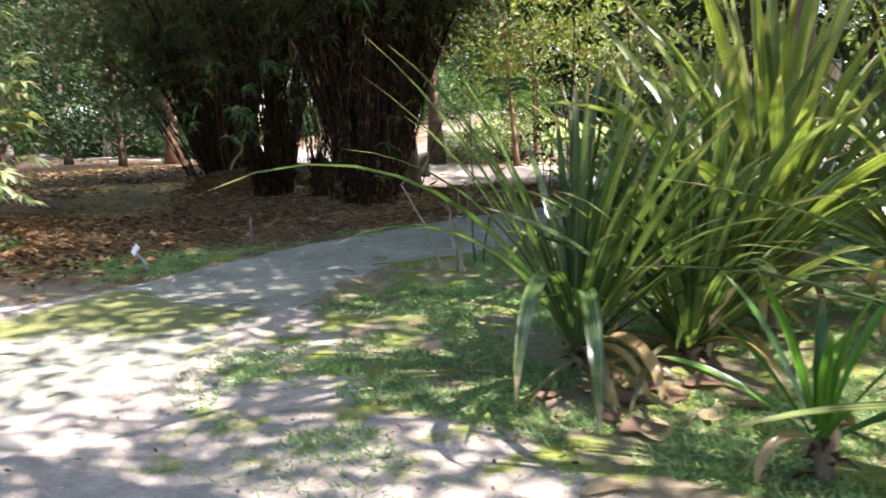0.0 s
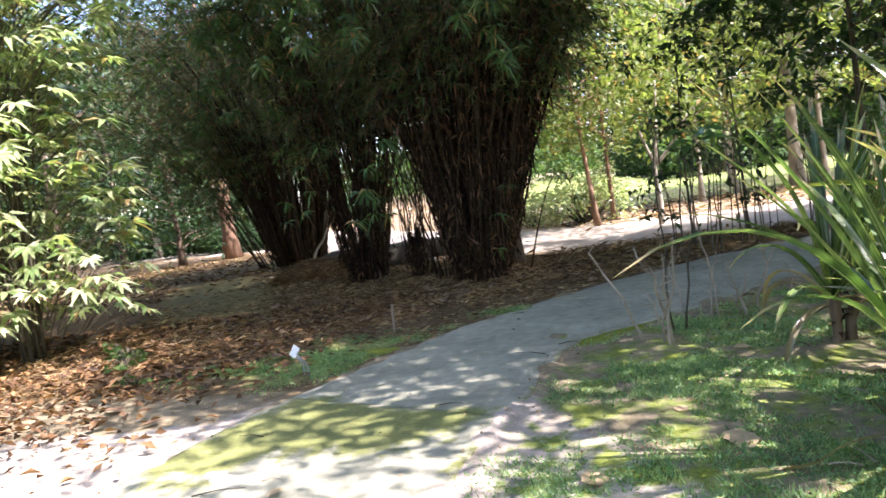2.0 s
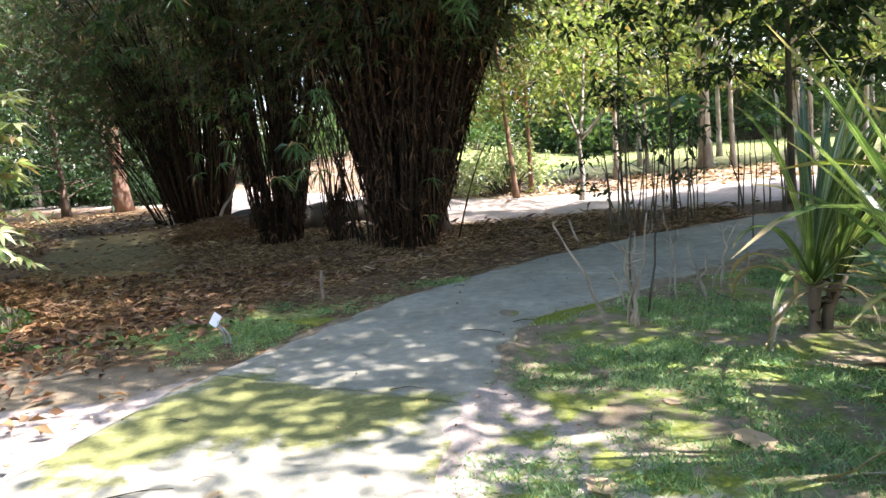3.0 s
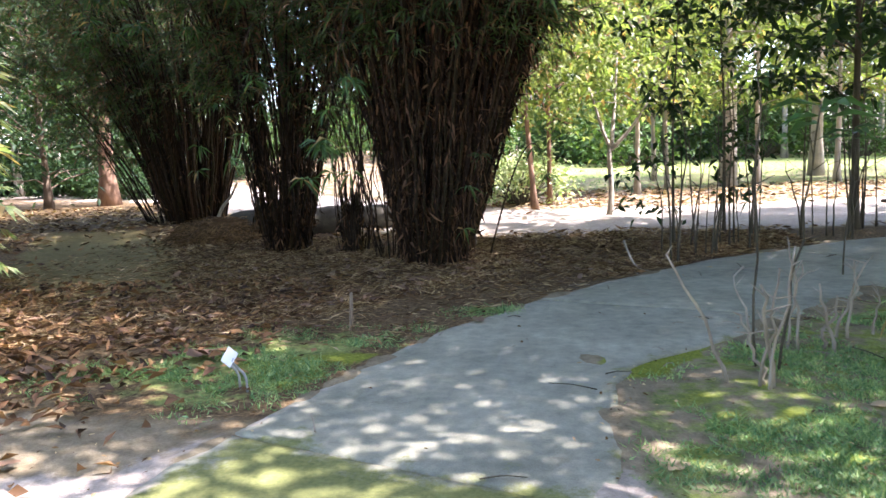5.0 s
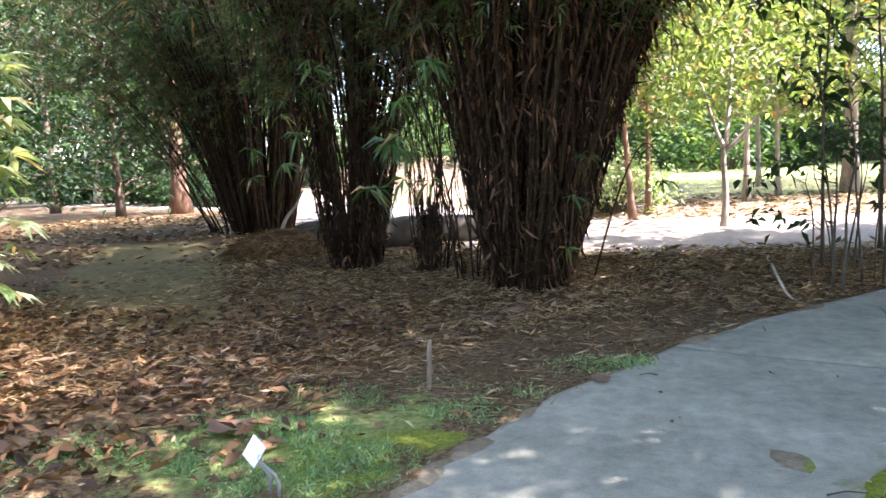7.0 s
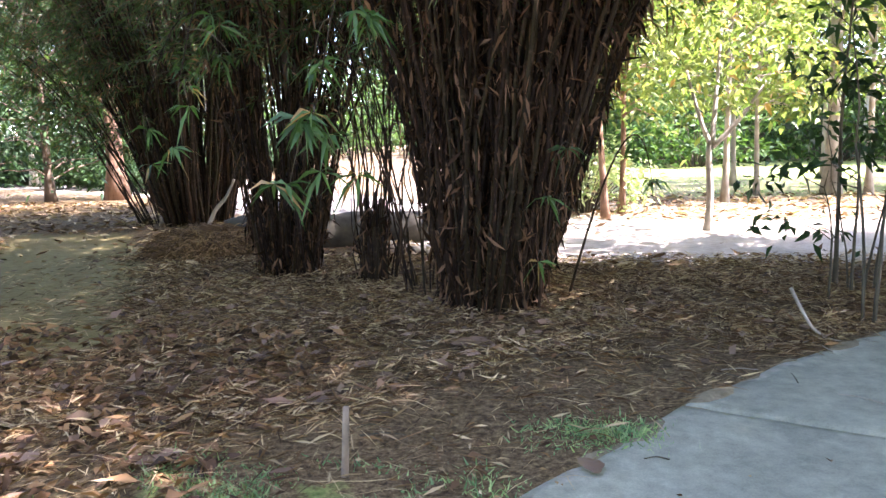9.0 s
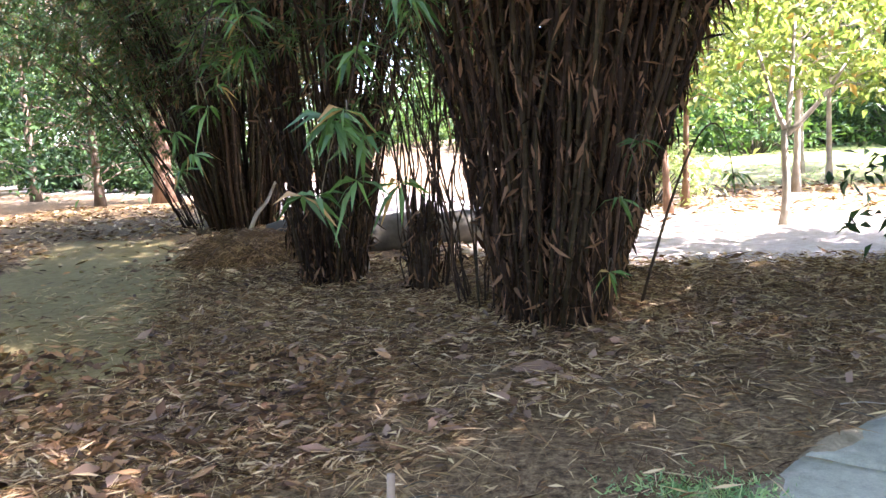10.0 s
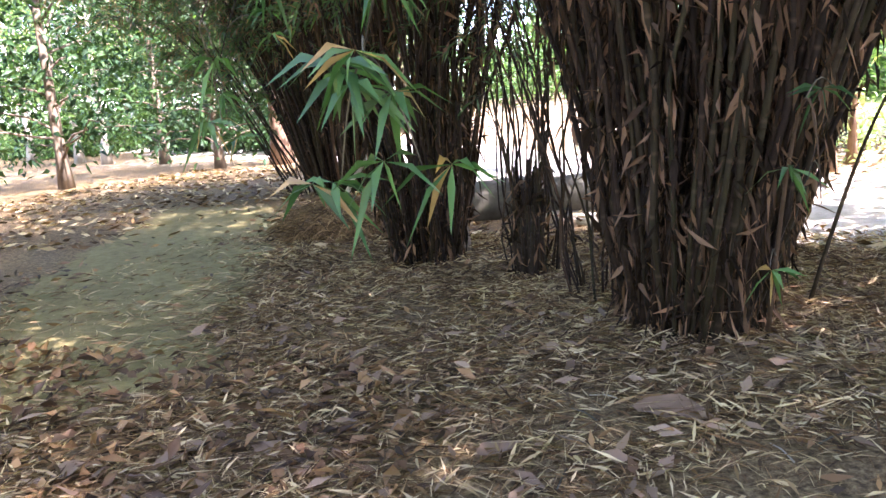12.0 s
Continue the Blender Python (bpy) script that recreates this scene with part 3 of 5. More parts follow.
bamboo((-3.36, 13.7), "thin young bamboo culms standing round a cut stump", 26, 0.20, (1, 6), (5, 30), (3.0, 4.5), (0.006, 0.011), (1, 0), 5, 1.9, 0, 0.12)
bamboo((-2.75, 13.0), "thin bamboo shoots beside the large clump", 18, 0.22, (2, 8), (10, 40), (2.6, 4.2), (0.006, 0.011), (-3, 0), 4, 1.9, 60, 0.12)
bamboo((-8.6, 19.4), "low arching bamboo canes trailing a curtain of leaves", 34, 0.45, (2, 12), (50, 85), (5.0, 8.5), (0.008, 0.014), (-17, -3), 22, 1.5, 0, 0.17)


def arching_branch(base, peak, end, drops, label):
    """A thin bamboo cane bowed over by its own weight, with sprays hanging from its end."""
    ob = thing("bamboo_cane", (base[0], base[1], 0), label, "bamboo", "bowed bamboo canes")
    o = np.array([base[0], base[1], 0.0])
    a, b, c = np.array(base, float) - o, np.array(peak, float) - o, np.array(end, float) - o
    w = np.linspace(0, 1, 16)[:, None]
    pts = a * (1 - w) ** 2 + 2 * b * w * (1 - w) + c * w * w
    child("culm", Geo().tube(pts, np.linspace(0.014, 0.003, 16), 6).mesh("culm", CULM), ob)
    leaf, twig = Geo(), Geo()
    for x, y, z, n in drops:
        p = np.array([x, y, z]) - o
        k = int(np.argmin(np.linalg.norm(pts - p, axis=1)))
        v = np.linspace(0, 1, 6)[:, None]
        twig.tube(pts[k] * (1 - v) + p * v + np.array([0, 0, 1.0]) * np.sin(v * np.pi) * 0.06, np.linspace(0.004, 0.002, 6), 4, cap=False)
        for _ in range(max(1, n // 9)):
            m = 9
            d = rand_dirs(m, -0.9, 0.25)
            leaf.leaves(np.repeat((p + rng.normal(0, 0.05, 3))[None], m, 0), d, rand_dirs(m, 0.3, 1), rng.uniform(0.13, 0.22, m), rng.uniform(0.02, 0.03, m), rng.uniform(0.15, 0.45, m), 0.15)
    child("twig_mass", twig.mesh("twig_mass", DARK_STEM), ob, kind="stuff")
    child("foliage", leaf.mesh("foliage", SPRAY_LEAF), ob, "fresh green narrow leaves hanging in tufts", kind="stuff")


def leafy_cane(base, peak, end, label, tufts=9):
    """A cane arching over the footpath with tufts of leaves along its outer half."""
    a, b, c = np.array(base, float), np.array(peak, float), np.array(end, float)
    u = np.linspace(0.55, 1.0, tufts)[:, None]
    p = a * (1 - u) ** 2 + 2 * b * u * (1 - u) + c * u * u + rng.normal(0, 0.16, (tufts, 3)) - [0, 0, 0.12]
    arching_branch(base, peak, end, [(*q, 45) for q in p.tolist()], label)


for k, (x, y, z) in enumerate([(-0.8, 8.75, 2.8), (-1.7, 9.3, 3.15), (-0.1, 9.5, 3.3), (-1.2, 10.1, 3.2), (0.4, 10.4, 3.5), (-2.6, 9.7, 3.25), (-3.4, 10.2, 3.3), (-4.3, 10.8, 3.4), (-3.0, 10.9, 3.4)]):
    bx, by = (-2.0, 12.2) if k < 6 else (-4.4, 14.0)
    leafy_cane((bx, by, 0), ((bx + x) / 2, (by + y) / 2 + 0.6, 7.2), (x, y, z), "bamboo cane arching high over the footpath with drooping leaf tufts")
for x, y, z in [(-6.4, 12.9, 3.1), (-5.6, 12.6, 3.2), (-6.9, 13.8, 3.4), (-5.0, 12.9, 3.3), (-6.1, 13.8, 3.9), (-5.3, 13.4, 3.8), (-7.3, 14.6, 3.5), (-4.6, 12.4, 3.5)]:
    leafy_cane((-4.5, 14.1, 0), ((x - 4.5) / 2 - 0.3, (y + 14.1) / 2, 7.6), (x, y, z), "bamboo cane bent over with a heavy load of leaves", 11)
arching_branch((-2.35, 12.25, 0), (-2.5, 11.6, 5.2), (-2.74, 9.8, 1.5), [(-2.76, 9.85, 1.45, 45), (-2.65, 9.9, 1.2, 18), (-2.95, 10.0, 1.15, 18), (-2.62, 10.3, 2.05, 27), (-2.82, 10.1, 1.8, 18)], "bowed bamboo cane with a tuft of fresh leaves hanging low")
arching_branch((-4.2, 13.95, 0), (-4.1, 12.6, 4.6), (-3.75, 10.5, 1.7), [(-3.7, 10.5, 1.62, 14), (-3.85, 10.7, 1.35, 12), (-3.55, 10.8, 1.9, 14), (-3.8, 11.2, 2.2, 18)], "bowed bamboo cane with yellowing tufts of leaves")
arching_branch((-4.45, 13.95, 0), (-4.6, 13.0, 4.0), (-4.75, 11.9, 1.6), [(-4.7, 11.9, 1.5, 16), (-4.5, 12.1, 1.9, 18), (-4.9, 12.2, 1.2, 12)], "bowed bamboo cane hanging before the narrow clump")
arching_branch((-1.75, 12.2, 0), (-1.6, 11.8, 2.0), (-1.55, 11.7, 0.8), [(-1.6, 11.75, 0.9, 9), (-1.75, 11.8, 0.5, 9), (-1.5, 11.85, 1.3, 9)], "small bamboo shoot with green leaves at the clump's foot")
arching_branch((-1.5, 12.9, 0), (-0.9, 13.2, 2.2), (-0.75, 13.3, 0.9), [(-0.75, 13.3, 0.95, 18), (-0.85, 13.3, 1.3, 14)], "bamboo shoot with green leaves leaning from the clump")


# ---- trees ----
def tree(name, label, tall, trunk_r, bark, leafm, spread, clusters, leaves, leaf_size, lean=(0, 0), crown_low=0.45, group="woodland trees", flat=0.6, split=False, tight=0.17):
    ob = thing(name, (0, 0, 0), label, "tree", group)
    s = np.linspace(0, 1, 10)
    bend = rng.normal(0, 0.03, (10, 2)).cumsum(0) * tall * 0.15
    pts = np.stack([lean[0] * s * tall + bend[:, 0] * s, lean[1] * s * tall + bend[:, 1] * s, s * tall - 0.1], 1)
    rad = trunk_r * (1.0 - 0.8 * s)
    rad[0] *= 1.5
    trunk = child("trunk", Geo().tube(pts, rad, 9).mesh("trunk", bark), ob)
    limb, crown = Geo(), Geo()
    for k in range(clusters):
        u = rng.uniform(crown_low * 0.8, 0.95)
        p0 = np.array([np.interp(u, s, pts[:, c]) for c in range(3)])
        a = rng.uniform(0, 2 * np.pi)
        reach = spread * math.sqrt(rng.uniform(0.03, 1)) * (1.15 - 0.6 * abs(u - 0.6))
        p1 = p0 + np.array([math.cos(a) * reach, math.sin(a) * reach, reach * rng.uniform(-0.1, 0.7)])
        if k % 2 == 0:
            w = np.linspace(0, 1, 5)[:, None]
            c = p0 * (1 - w) + p1 * w + np.array([0, 0, 1.0]) * np.sin(w * np.pi) * 0.12 * reach + rng.normal(0, 0.03 * reach, (5, 3)) * np.sin(w * np.pi)
            target = Geo() if split else limb
            target.tube(c, np.linspace(trunk_r * 0.25, min(0.010, trunk_r * 0.12), 5), 5, cap=False)
            if split:
                child("limb", target.mesh("limb", bark), trunk)
        q = rng.normal(0, 1, (leaves, 3)) * np.array([1, 1, flat]) * spread * tight + p1
        d = rand_dirs(leaves, -0.9, 0.3)
        crown.leaves(q, d, rand_dirs(leaves, 0.2, 1.0), leaf_size * rng.uniform(0.6, 1.3, leaves), leaf_size * 0.42 * rng.uniform(0.7, 1.2, leaves), rng.uniform(0, 0.3, leaves))
    if limb.n:
        child("branchwork", limb.mesh("branchwork", bark), ob, kind="stuff")
    child("crown", crown.mesh("crown", leafm), ob, kind="stuff")
    return ob


def shrub(name, label, tall, spread, leafm, clusters, leaves, leaf_size, group="woodland undergrowth"):
    ob = thing(name, (0, 0, 0), label, "shrub", group)
    stem, crown = Geo(), Geo()
    for _ in range(clusters):
        a, r = rng.uniform(0, 2 * np.pi), spread * math.sqrt(rng.uniform(0, 1))
        z = tall * rng.uniform(0.12, 1.0) * (1.05 - 0.45 * (r / spread) ** 2)
        p1 = np.array([r * math.cos(a), r * math.sin(a), z])
        w = np.linspace(0, 1, 5)[:, None]
        stem.tube(np.array([p1[0] * 0.15, p1[1] * 0.15, -0.05]) * (1 - w) + p1 * w + np.array([0, 0, 1.0]) * np.sin(w * np.pi) * 0.15, np.linspace(0.018, 0.005, 5), 4, cap=False)
        q = p1 + rng.normal(0, 1, (leaves, 3)) * spread * np.array([0.16, 0.16, 0.1])
        crown.leaves(q, rand_dirs(leaves, -0.8, 0.4), rand_dirs(leaves, 0.2, 1.0), leaf_size * rng.uniform(0.6, 1.3, leaves), leaf_size * 0.4, rng.uniform(0, 0.3, leaves))
    child("branchwork", stem.mesh("branchwork", DARK_STEM), ob, kind="stuff")
    child("foliage", crown.mesh("foliage", leafm), ob, kind="stuff")
    return ob


def place(ob, spots):
    """Copies of a thing at (x, y, turn, scale), the first being the thing itself."""
    for k, (x, y, turn, size) in enumerate(spots):
        c = ob if k == 0 else copy_thing(ob, Matrix())
        c.matrix_basis = Matrix.LocRotScale((x, y, float(height(np.array(x), np.array(y)))), Euler((0, 0, turn)), (size, size, size))


def ring(n, x0, x1, y0, y1, lo=0.85, hi=1.25):
    return [(float(rng.uniform(x0, x1)), float(rng.uniform(y0, y1)), float(rng.uniform(0, 6.28)), float(rng.uniform(lo, hi))) for _ in range(n)]


wood_a = tree("broadleaf_tree", "tall broadleaf tree with a brown trunk and dense green crown", 15, 0.20, BROWN_BARK, TREE_LEAF, 4.2, 100, 46, 0.34, crown_low=0.2)
# The last list's copies round the camera are unseen, added to dim skylight there.
place(wood_a, ring(12, -60, -16, 44, 66) + ring(15, 10, 60, 48, 66) + ring(6, -16, 10, 56, 68) + ring(3, -70, -48, 18, 40) + [(-9, -3, 0, 0.9), (-4, -7, 1, 0.95), (1.5, -6, 2, 0.85), (6.5, -4, 3, 0.9), (11, -1, 4, 0.9), (14, 5, 5, 0.9), (-14, 0, 2.5, 0.9), (-1, -12, 0.4, 1.1), (8, -11, 1.2, 1.1), (-9, -11, 2.2, 1.1), (16, 12, 3.3, 1.0), (-18, 6, 1.1, 1.0), (-15.5, 14.5, 0.3, 0.8), (-19.5, 18.5, 2.1, 0.9), (-22, 11, 4, 1.0)])
wood_b = tree("slender_tree", "slender tree with a pale trunk and loose light crown", 12, 0.13, PALE_BARK, YELLOW_LEAF, 3.0, 80, 50, 0.24, crown_low=0.35)
place(wood_b, ring(7, -40, -18, 38, 52) + ring(9, 8, 34, 40, 52) + ring(4, -12, 4, 46, 56))
wood_c = tree("shade_tree", "dark green shade tree with a low crown", 10, 0.16, BROWN_BARK, DARK_LEAF, 3.6, 86, 44, 0.30, crown_low=0.1)
place(wood_c, ring(12, -60, -17, 42, 56) + ring(13, 6, 56, 46, 60) + ring(4, -14, 4, 54, 62) + ring(10, -14, 18, 60, 74, 1.1, 1.5) + [(-13.2, 11.0, 0, 0.75), (-14.8, 12.6, 1, 0.85), (-17.0, 15.6, 2, 0.9), (-18.0, 11.0, 3, 1.0), (-20.5, 21.5, 4, 1.0), (-24, 17, 5, 1.1), (-17.5, 32.5, 1.5, 0.8), (-20.5, 37.5, 2.5, 1.0), (-24.5, 39.0, 3.5, 1.0), (-17.0, 22.0, 0.7, 0.9), (-15.2, 25.6, 2.0, 0.75), (-20.0, 29.0, 4.2, 0.9)])
under = shrub("undergrowth_shrub", "leafy green undergrowth shrub at the edge of the wood", 2.4, 1.9, TREE_LEAF, 50, 30, 0.25)
place(under, ring(22, -50, -17, 38, 54) + ring(22, 4, 54, 42, 56, 1.0, 1.7) + ring(14, -46, -20, 37, 42, 0.7, 1.0) + [(-9.0, 38.0, 0, 0.9), (-5.5, 37.6, 1, 1.0), (-12.5, 38.4, 2, 1.0), (-2.6, 39.0, 3, 0.9)] + ring(10, -16, 4, 44, 56, 1.0, 1.6) + ring(14, -14, 16, 54, 62, 1.5, 2.2))
# Trunks stand out of view; the crowns are there to shade the footpath.
place(tree("overhanging_tree", "spreading leafy tree overhanging the footpath, added mainly for its shade", 9, 0.16, BROWN_BARK, TREE_LEAF, 4.6, 230, 60, 0.20, crown_low=0.45, group="trees beside the footpath"), [(7.6, 11.8, 0, 0.85), (6.4, 9.4, 2, 0.7)])
# Added shade casters: some stand out of view, some hide within the bamboo.
place(tree("high_crowned_tree", "unseen tall tree with a high open crown, added to cast shade", 13, 0.22, BROWN_BARK, TREE_LEAF, 5.6, 170, 66, 0.25, crown_low=0.60, group="trees beside the footpath"), [(6.9, 10.4, 0, 0.95), (-3.0, 21.2, 2, 0.85), (4.6, -0.6, 4, 0.7), (-1.95, 14.1, 1, 0.8), (-4.4, 14.5, 5, 0.75)])
# Unseen crowns set right of the view, only to dapple the near ground.
place(tree("light_crowned_tree", "unseen tall tree with a thin broken crown, added for dapples", 9, 0.12, BROWN_BARK, TREE_LEAF, 2.4, 34, 60, 0.18, crown_low=0.60, group="trees beside the footpath"), [(2.6, 3.3, 1.2, 1), (4.2, 1.6, 2.6, 1), (5.5, 3.5, 0.2, 0.85)])
# Added out of view so that path and litter lie in its shade.
place(tree("dense_crowned_tree", "unseen tall tree with a dense round crown, added to shade the footpath", 9, 0.12, BROWN_BARK, TREE_LEAF, 2.7, 165, 70, 0.20, crown_low=0.62, group="trees beside the footpath"), [(2.8, 8.0, 0.4, 1), (4.7, 10.0, 2.4, 1)])
# Another unseen crown, put in to break the sun on the footpath.
place(tree("slender_tree", "unseen slender tree with a small high crown, added for shade", 12, 0.11, BROWN_BARK, TREE_LEAF, 2.3, 110, 50, 0.22, crown_low=0.6, group="trees beside the footpath"), [(8.8, 8.4, 0, 1)])

# The first two bushes fill the spot of a dark shape of unknown kind.
place(shrub("dark_bush", "low dark-leaved bush at the foot of the trees", 1.7, 1.6, DARK_LEAF, 80, 50, 0.2), [(-24.0, 36.5, 0, 1.2), (-21.8, 36.8, 2, 0.9), (-14.2, 29.0, 1, 0.6), (-16.6, 31.5, 3, 0.8), (-18.6, 33.0, 4, 0.9), (-15.5, 33.5, 5, 0.8), (-12.8, 35.0, 0.6, 0.8)])

# single trees that stand apart
place(tree("reddish_tree", "tree with a reddish-brown sunlit trunk", 9, 0.27, RED_BARK, TREE_LEAF, 2.6, 50, 60, 0.22, crown_low=0.3, group="trees along the road", split=True), [(-13.7, 26.4, 0, 1)])
place(tree("leaning_tree", "pale leaning trunk under dark foliage", 9, 0.22, PALE_BARK, TREE_LEAF, 3.0, 60, 60, 0.24, lean=(-0.32, 0.0), crown_low=0.3, group="trees along the road", split=True), [(-20.0, 35.0, 0, 1)])
slim = tree("slim_pale_tree", "slim tree with a pale speckled trunk on bare soil", 7.5, 0.15, PALE_BARK, TREE_LEAF, 2.4, 45, 60, 0.22, crown_low=0.32, group="slim trees on bare soil", split=True)
place(slim, [(-29.5, 33.5, 0, 1.2), (-27.4, 32.5, 2, 1.15), (-24.3, 30.8, 4, 1.1), (-22.4, 35.0, 3, 1.2), (-33.5, 35.5, 5, 1.3)])
young = tree("young_tree", "young tree with a forked pale trunk and yellow-green leaves", 5.5, 0.075, PALE_BARK, YELLOW_LEAF, 1.9, 60, 42, 0.20, crown_low=0.42, flat=0.45, tight=0.12, group="young trees by the lawn", split=True)
place(young, [(1.9, 22.6, 0, 1), (3.0, 24.5, 2, 0.9), (5.2, 24.0, 1, 1.1), (7.6, 25.0, 4, 1.15), (9.5, 26.0, 5, 1.2), (12.0, 24.5, 3, 1.2), (3.4, 28.5, 2.2, 1.1), (6.6, 31.0, 0.5, 1.3), (13.0, 29.0, 1.4, 1.3)])
place(tree("red_stemmed_tree", "young tree with slim reddish stem", 5.5, 0.065, RED_BARK, YELLOW_LEAF, 1.8, 45, 42, 0.20, lean=(-0.06, 0), crown_low=0.42, group="young trees by the lawn", split=True), [(-0.7, 19.6, 0, 1), (-0.35, 20.6, 2, 0.95)])
place(tree("tall_pale_tree", "tall straight tree with a bright pale trunk", 11, 0.17, PALE_BARK, YELLOW_LEAF, 2.6, 60, 50, 0.22, crown_low=0.4, group="young trees by the lawn", split=True), [(4.6, 24.5, 0, 1), (8.2, 28.0, 2, 1.1)])
place(shrub("round_shrub", "light green rounded shrub beside the sandy road", 1.5, 1.1, SHRUB_LEAF, 50, 40, 0.14, "shrubs by the road"), [(-1.0, 20.9, 0, 1), (-2.4, 21.8, 2, 0.8)])
place(tree("leafy_sapling", "dark leafy sapling on bare litter beside the footpath", 3.4, 0.022, DARK_STEM, DARK_LEAF, 0.75, 30, 16, 0.15, crown_low=0.12, group="saplings beside the footpath", split=True), [(0.85, 13.4, 0, 1), (1.75, 14.4, 2, 1.15)])
place(tree("bushy_tree", "dark leafy young tree between footpath and road", 6.0, 0.06, DARK_STEM, DARK_LEAF, 2.1, 95, 46, 0.22, crown_low=0.36, flat=0.4, tight=0.10, group="saplings beside the footpath", split=True), [(3.5, 14.4, 0, 1), (5.4, 14.9, 2, 1.05), (7.6, 15.2, 4, 1.1)])


def forked_tree(at):
    ob = thing("forked_tree", (*at, 0), "bare pale forked young tree with yellow-green leaves on bare sandy soil", "tree", "young trees by the lawn")
    w = np.linspace(0, 1, 8)[:, None]
    trunk = child("trunk", Geo().tube(np.array([0.05, 0, 1.3]) * w + np.array([0.03, 0, 0]) * np.sin(w * 5) - [0, 0, 0.05], np.linspace(0.06, 0.042, 8), 9).mesh("trunk", PALE_BARK), ob)
    crown = Geo()
    for end in [(-0.30, 0.1, 2.3), (0.75, -0.1, 2.1), (0.25, 0.5, 2.9)]:
        c = np.array([0.05, 0, 1.2]) * (1 - w) + np.array(end) * w + np.array([0, 0, 1.0]) * np.sin(w * np.pi) * -0.08
        child("limb", Geo().tube(c, np.linspace(0.042, 0.018, 8), 7).mesh("limb", PALE_BARK), trunk)
        for _ in range(9):
            q = np.array(end) + rng.normal(0, 0.5, 3) + [0, 0, 0.7] + rng.normal(0, 0.28, (40, 3))
            crown.leaves(q, rand_dirs(40, -0.9, 0.2), rand_dirs(40, 0.2, 1), rng.uniform(0.12, 0.22, 40), 0.075, 0.2)
    child("crown", crown.mesh("crown", YELLOW_LEAF), ob, kind="stuff")


forked_tree((0.6, 17.8))


def bare_stem(at, tall, r, lean, material, name, label, group):
    g = Geo()
    s = np.linspace(0, 1, 9)
    k = rng.normal(0, 0.032, (9, 2)).cumsum(0)
    pts = np.stack([lean[0] * s ** 1.3 * tall + k[:, 0] * s, lean[1] * s * tall + k[:, 1] * s, s * tall - 0.03], 1)
    g.tube(pts, r * (1 - 0.65 * s), 6)
    for _ in range(rng.integers(1, 4)):
        i = int(rng.integers(4, 8))
        w = np.linspace(0, 1, 4)[:, None]
        d = rand_dirs(1, 0.2, 0.8)[0] * tall * rng.uniform(0.1, 0.25)
        g.tube(pts[i] + d * w, np.linspace(r * 0.45, r * 0.15, 4), 4, cap=False)
    single(name, g.mesh(name, material), (*at, 0), label, "sapling", group)


for x, y, tall, lx in [(0.3, 8.5, 0.55, 0.05), (1.2, 8.75, 0.4, 0.25), (1.7, 9.0, 0.7, -0.1), (1.9, 9.4, 0.8, 0.2)]:
    bare_stem((x, y), tall, 0.011, (lx, 0.0), STICK, "bare_sapling", "bleached leafless sapling stem standing in mossy ground", "bare saplings on the verge")


def kinked(g, base, top, r, sway=0.014):
    """A crooked stem from base to top with stubs of broken side shoots."""
    s = np.linspace(0, 1, 9)[:, None]
    pts = np.asarray(base, float) * (1 - s) + np.asarray(top, float) * s
    pts[1:-1] += rng.normal(0, sway, (7, 3)) * [1, 1, 0.2]
    pts[0, 2] -= 0.04
    g.tube(pts, r * (1 - 0.5 * s[:, 0]), 7)
    for i in rng.integers(3, 9, 3):
        d = rand_dirs(1, 0.1, 0.8)[0] * rng.uniform(0.05, 0.16)
        w = np.linspace(0, 1, 3)[:, None]
        g.tube(pts[i] + d * w, np.linspace(r * 0.5, r * 0.2, 3), 5, cap=False)
    return pts


def cut_sapling(at, tops, r, label):
    """Several crooked stems rising from one root."""
    ob = thing("bare_sapling", (*at, 0), label, "sapling", "bare saplings on the verge")
    for k, (x, y, z) in enumerate(tops):
        a = k * 2.4
        g = Geo()
        kinked(g, (0.04 * math.cos(a), 0.04 * math.sin(a), 0), (x - at[0], y - at[1], z), r * rng.uniform(0.75, 1.1))
        child("stem", g.mesh("stem", STICK), ob)


cut_sapling((-0.07, 7.73), [(-0.37, 7.75, 0.74)], 0.014, "single bleached stem leaning over the footpath's edge")
cut_sapling((0.13, 7.6), [(0.06, 7.5, 0.61), (0.16, 7.52, 0.69), (0.25, 7.55, 0.8), (0.02, 7.7, 0.4)], 0.014, "bleached leafless sapling of several stems in mossy ground")
cut_sapling((0.55, 8.4), [(0.5, 8.35, 0.7), (0.62, 8.45, 0.55)], 0.011, "bleached leafless sapling of two stems in mossy ground")
cut_sapling((0.76, 8.38), [(0.67, 8.3, 0.45), (0.82, 8.4, 0.35)], 0.012, "short bleached sapling stump with broken shoots")
cut_sapling((0.96, 8.65), [(1.0, 8.6, 0.55), (1.12, 8.7, 0.5)], 0.011, "short bleached sapling with leaning shoots")


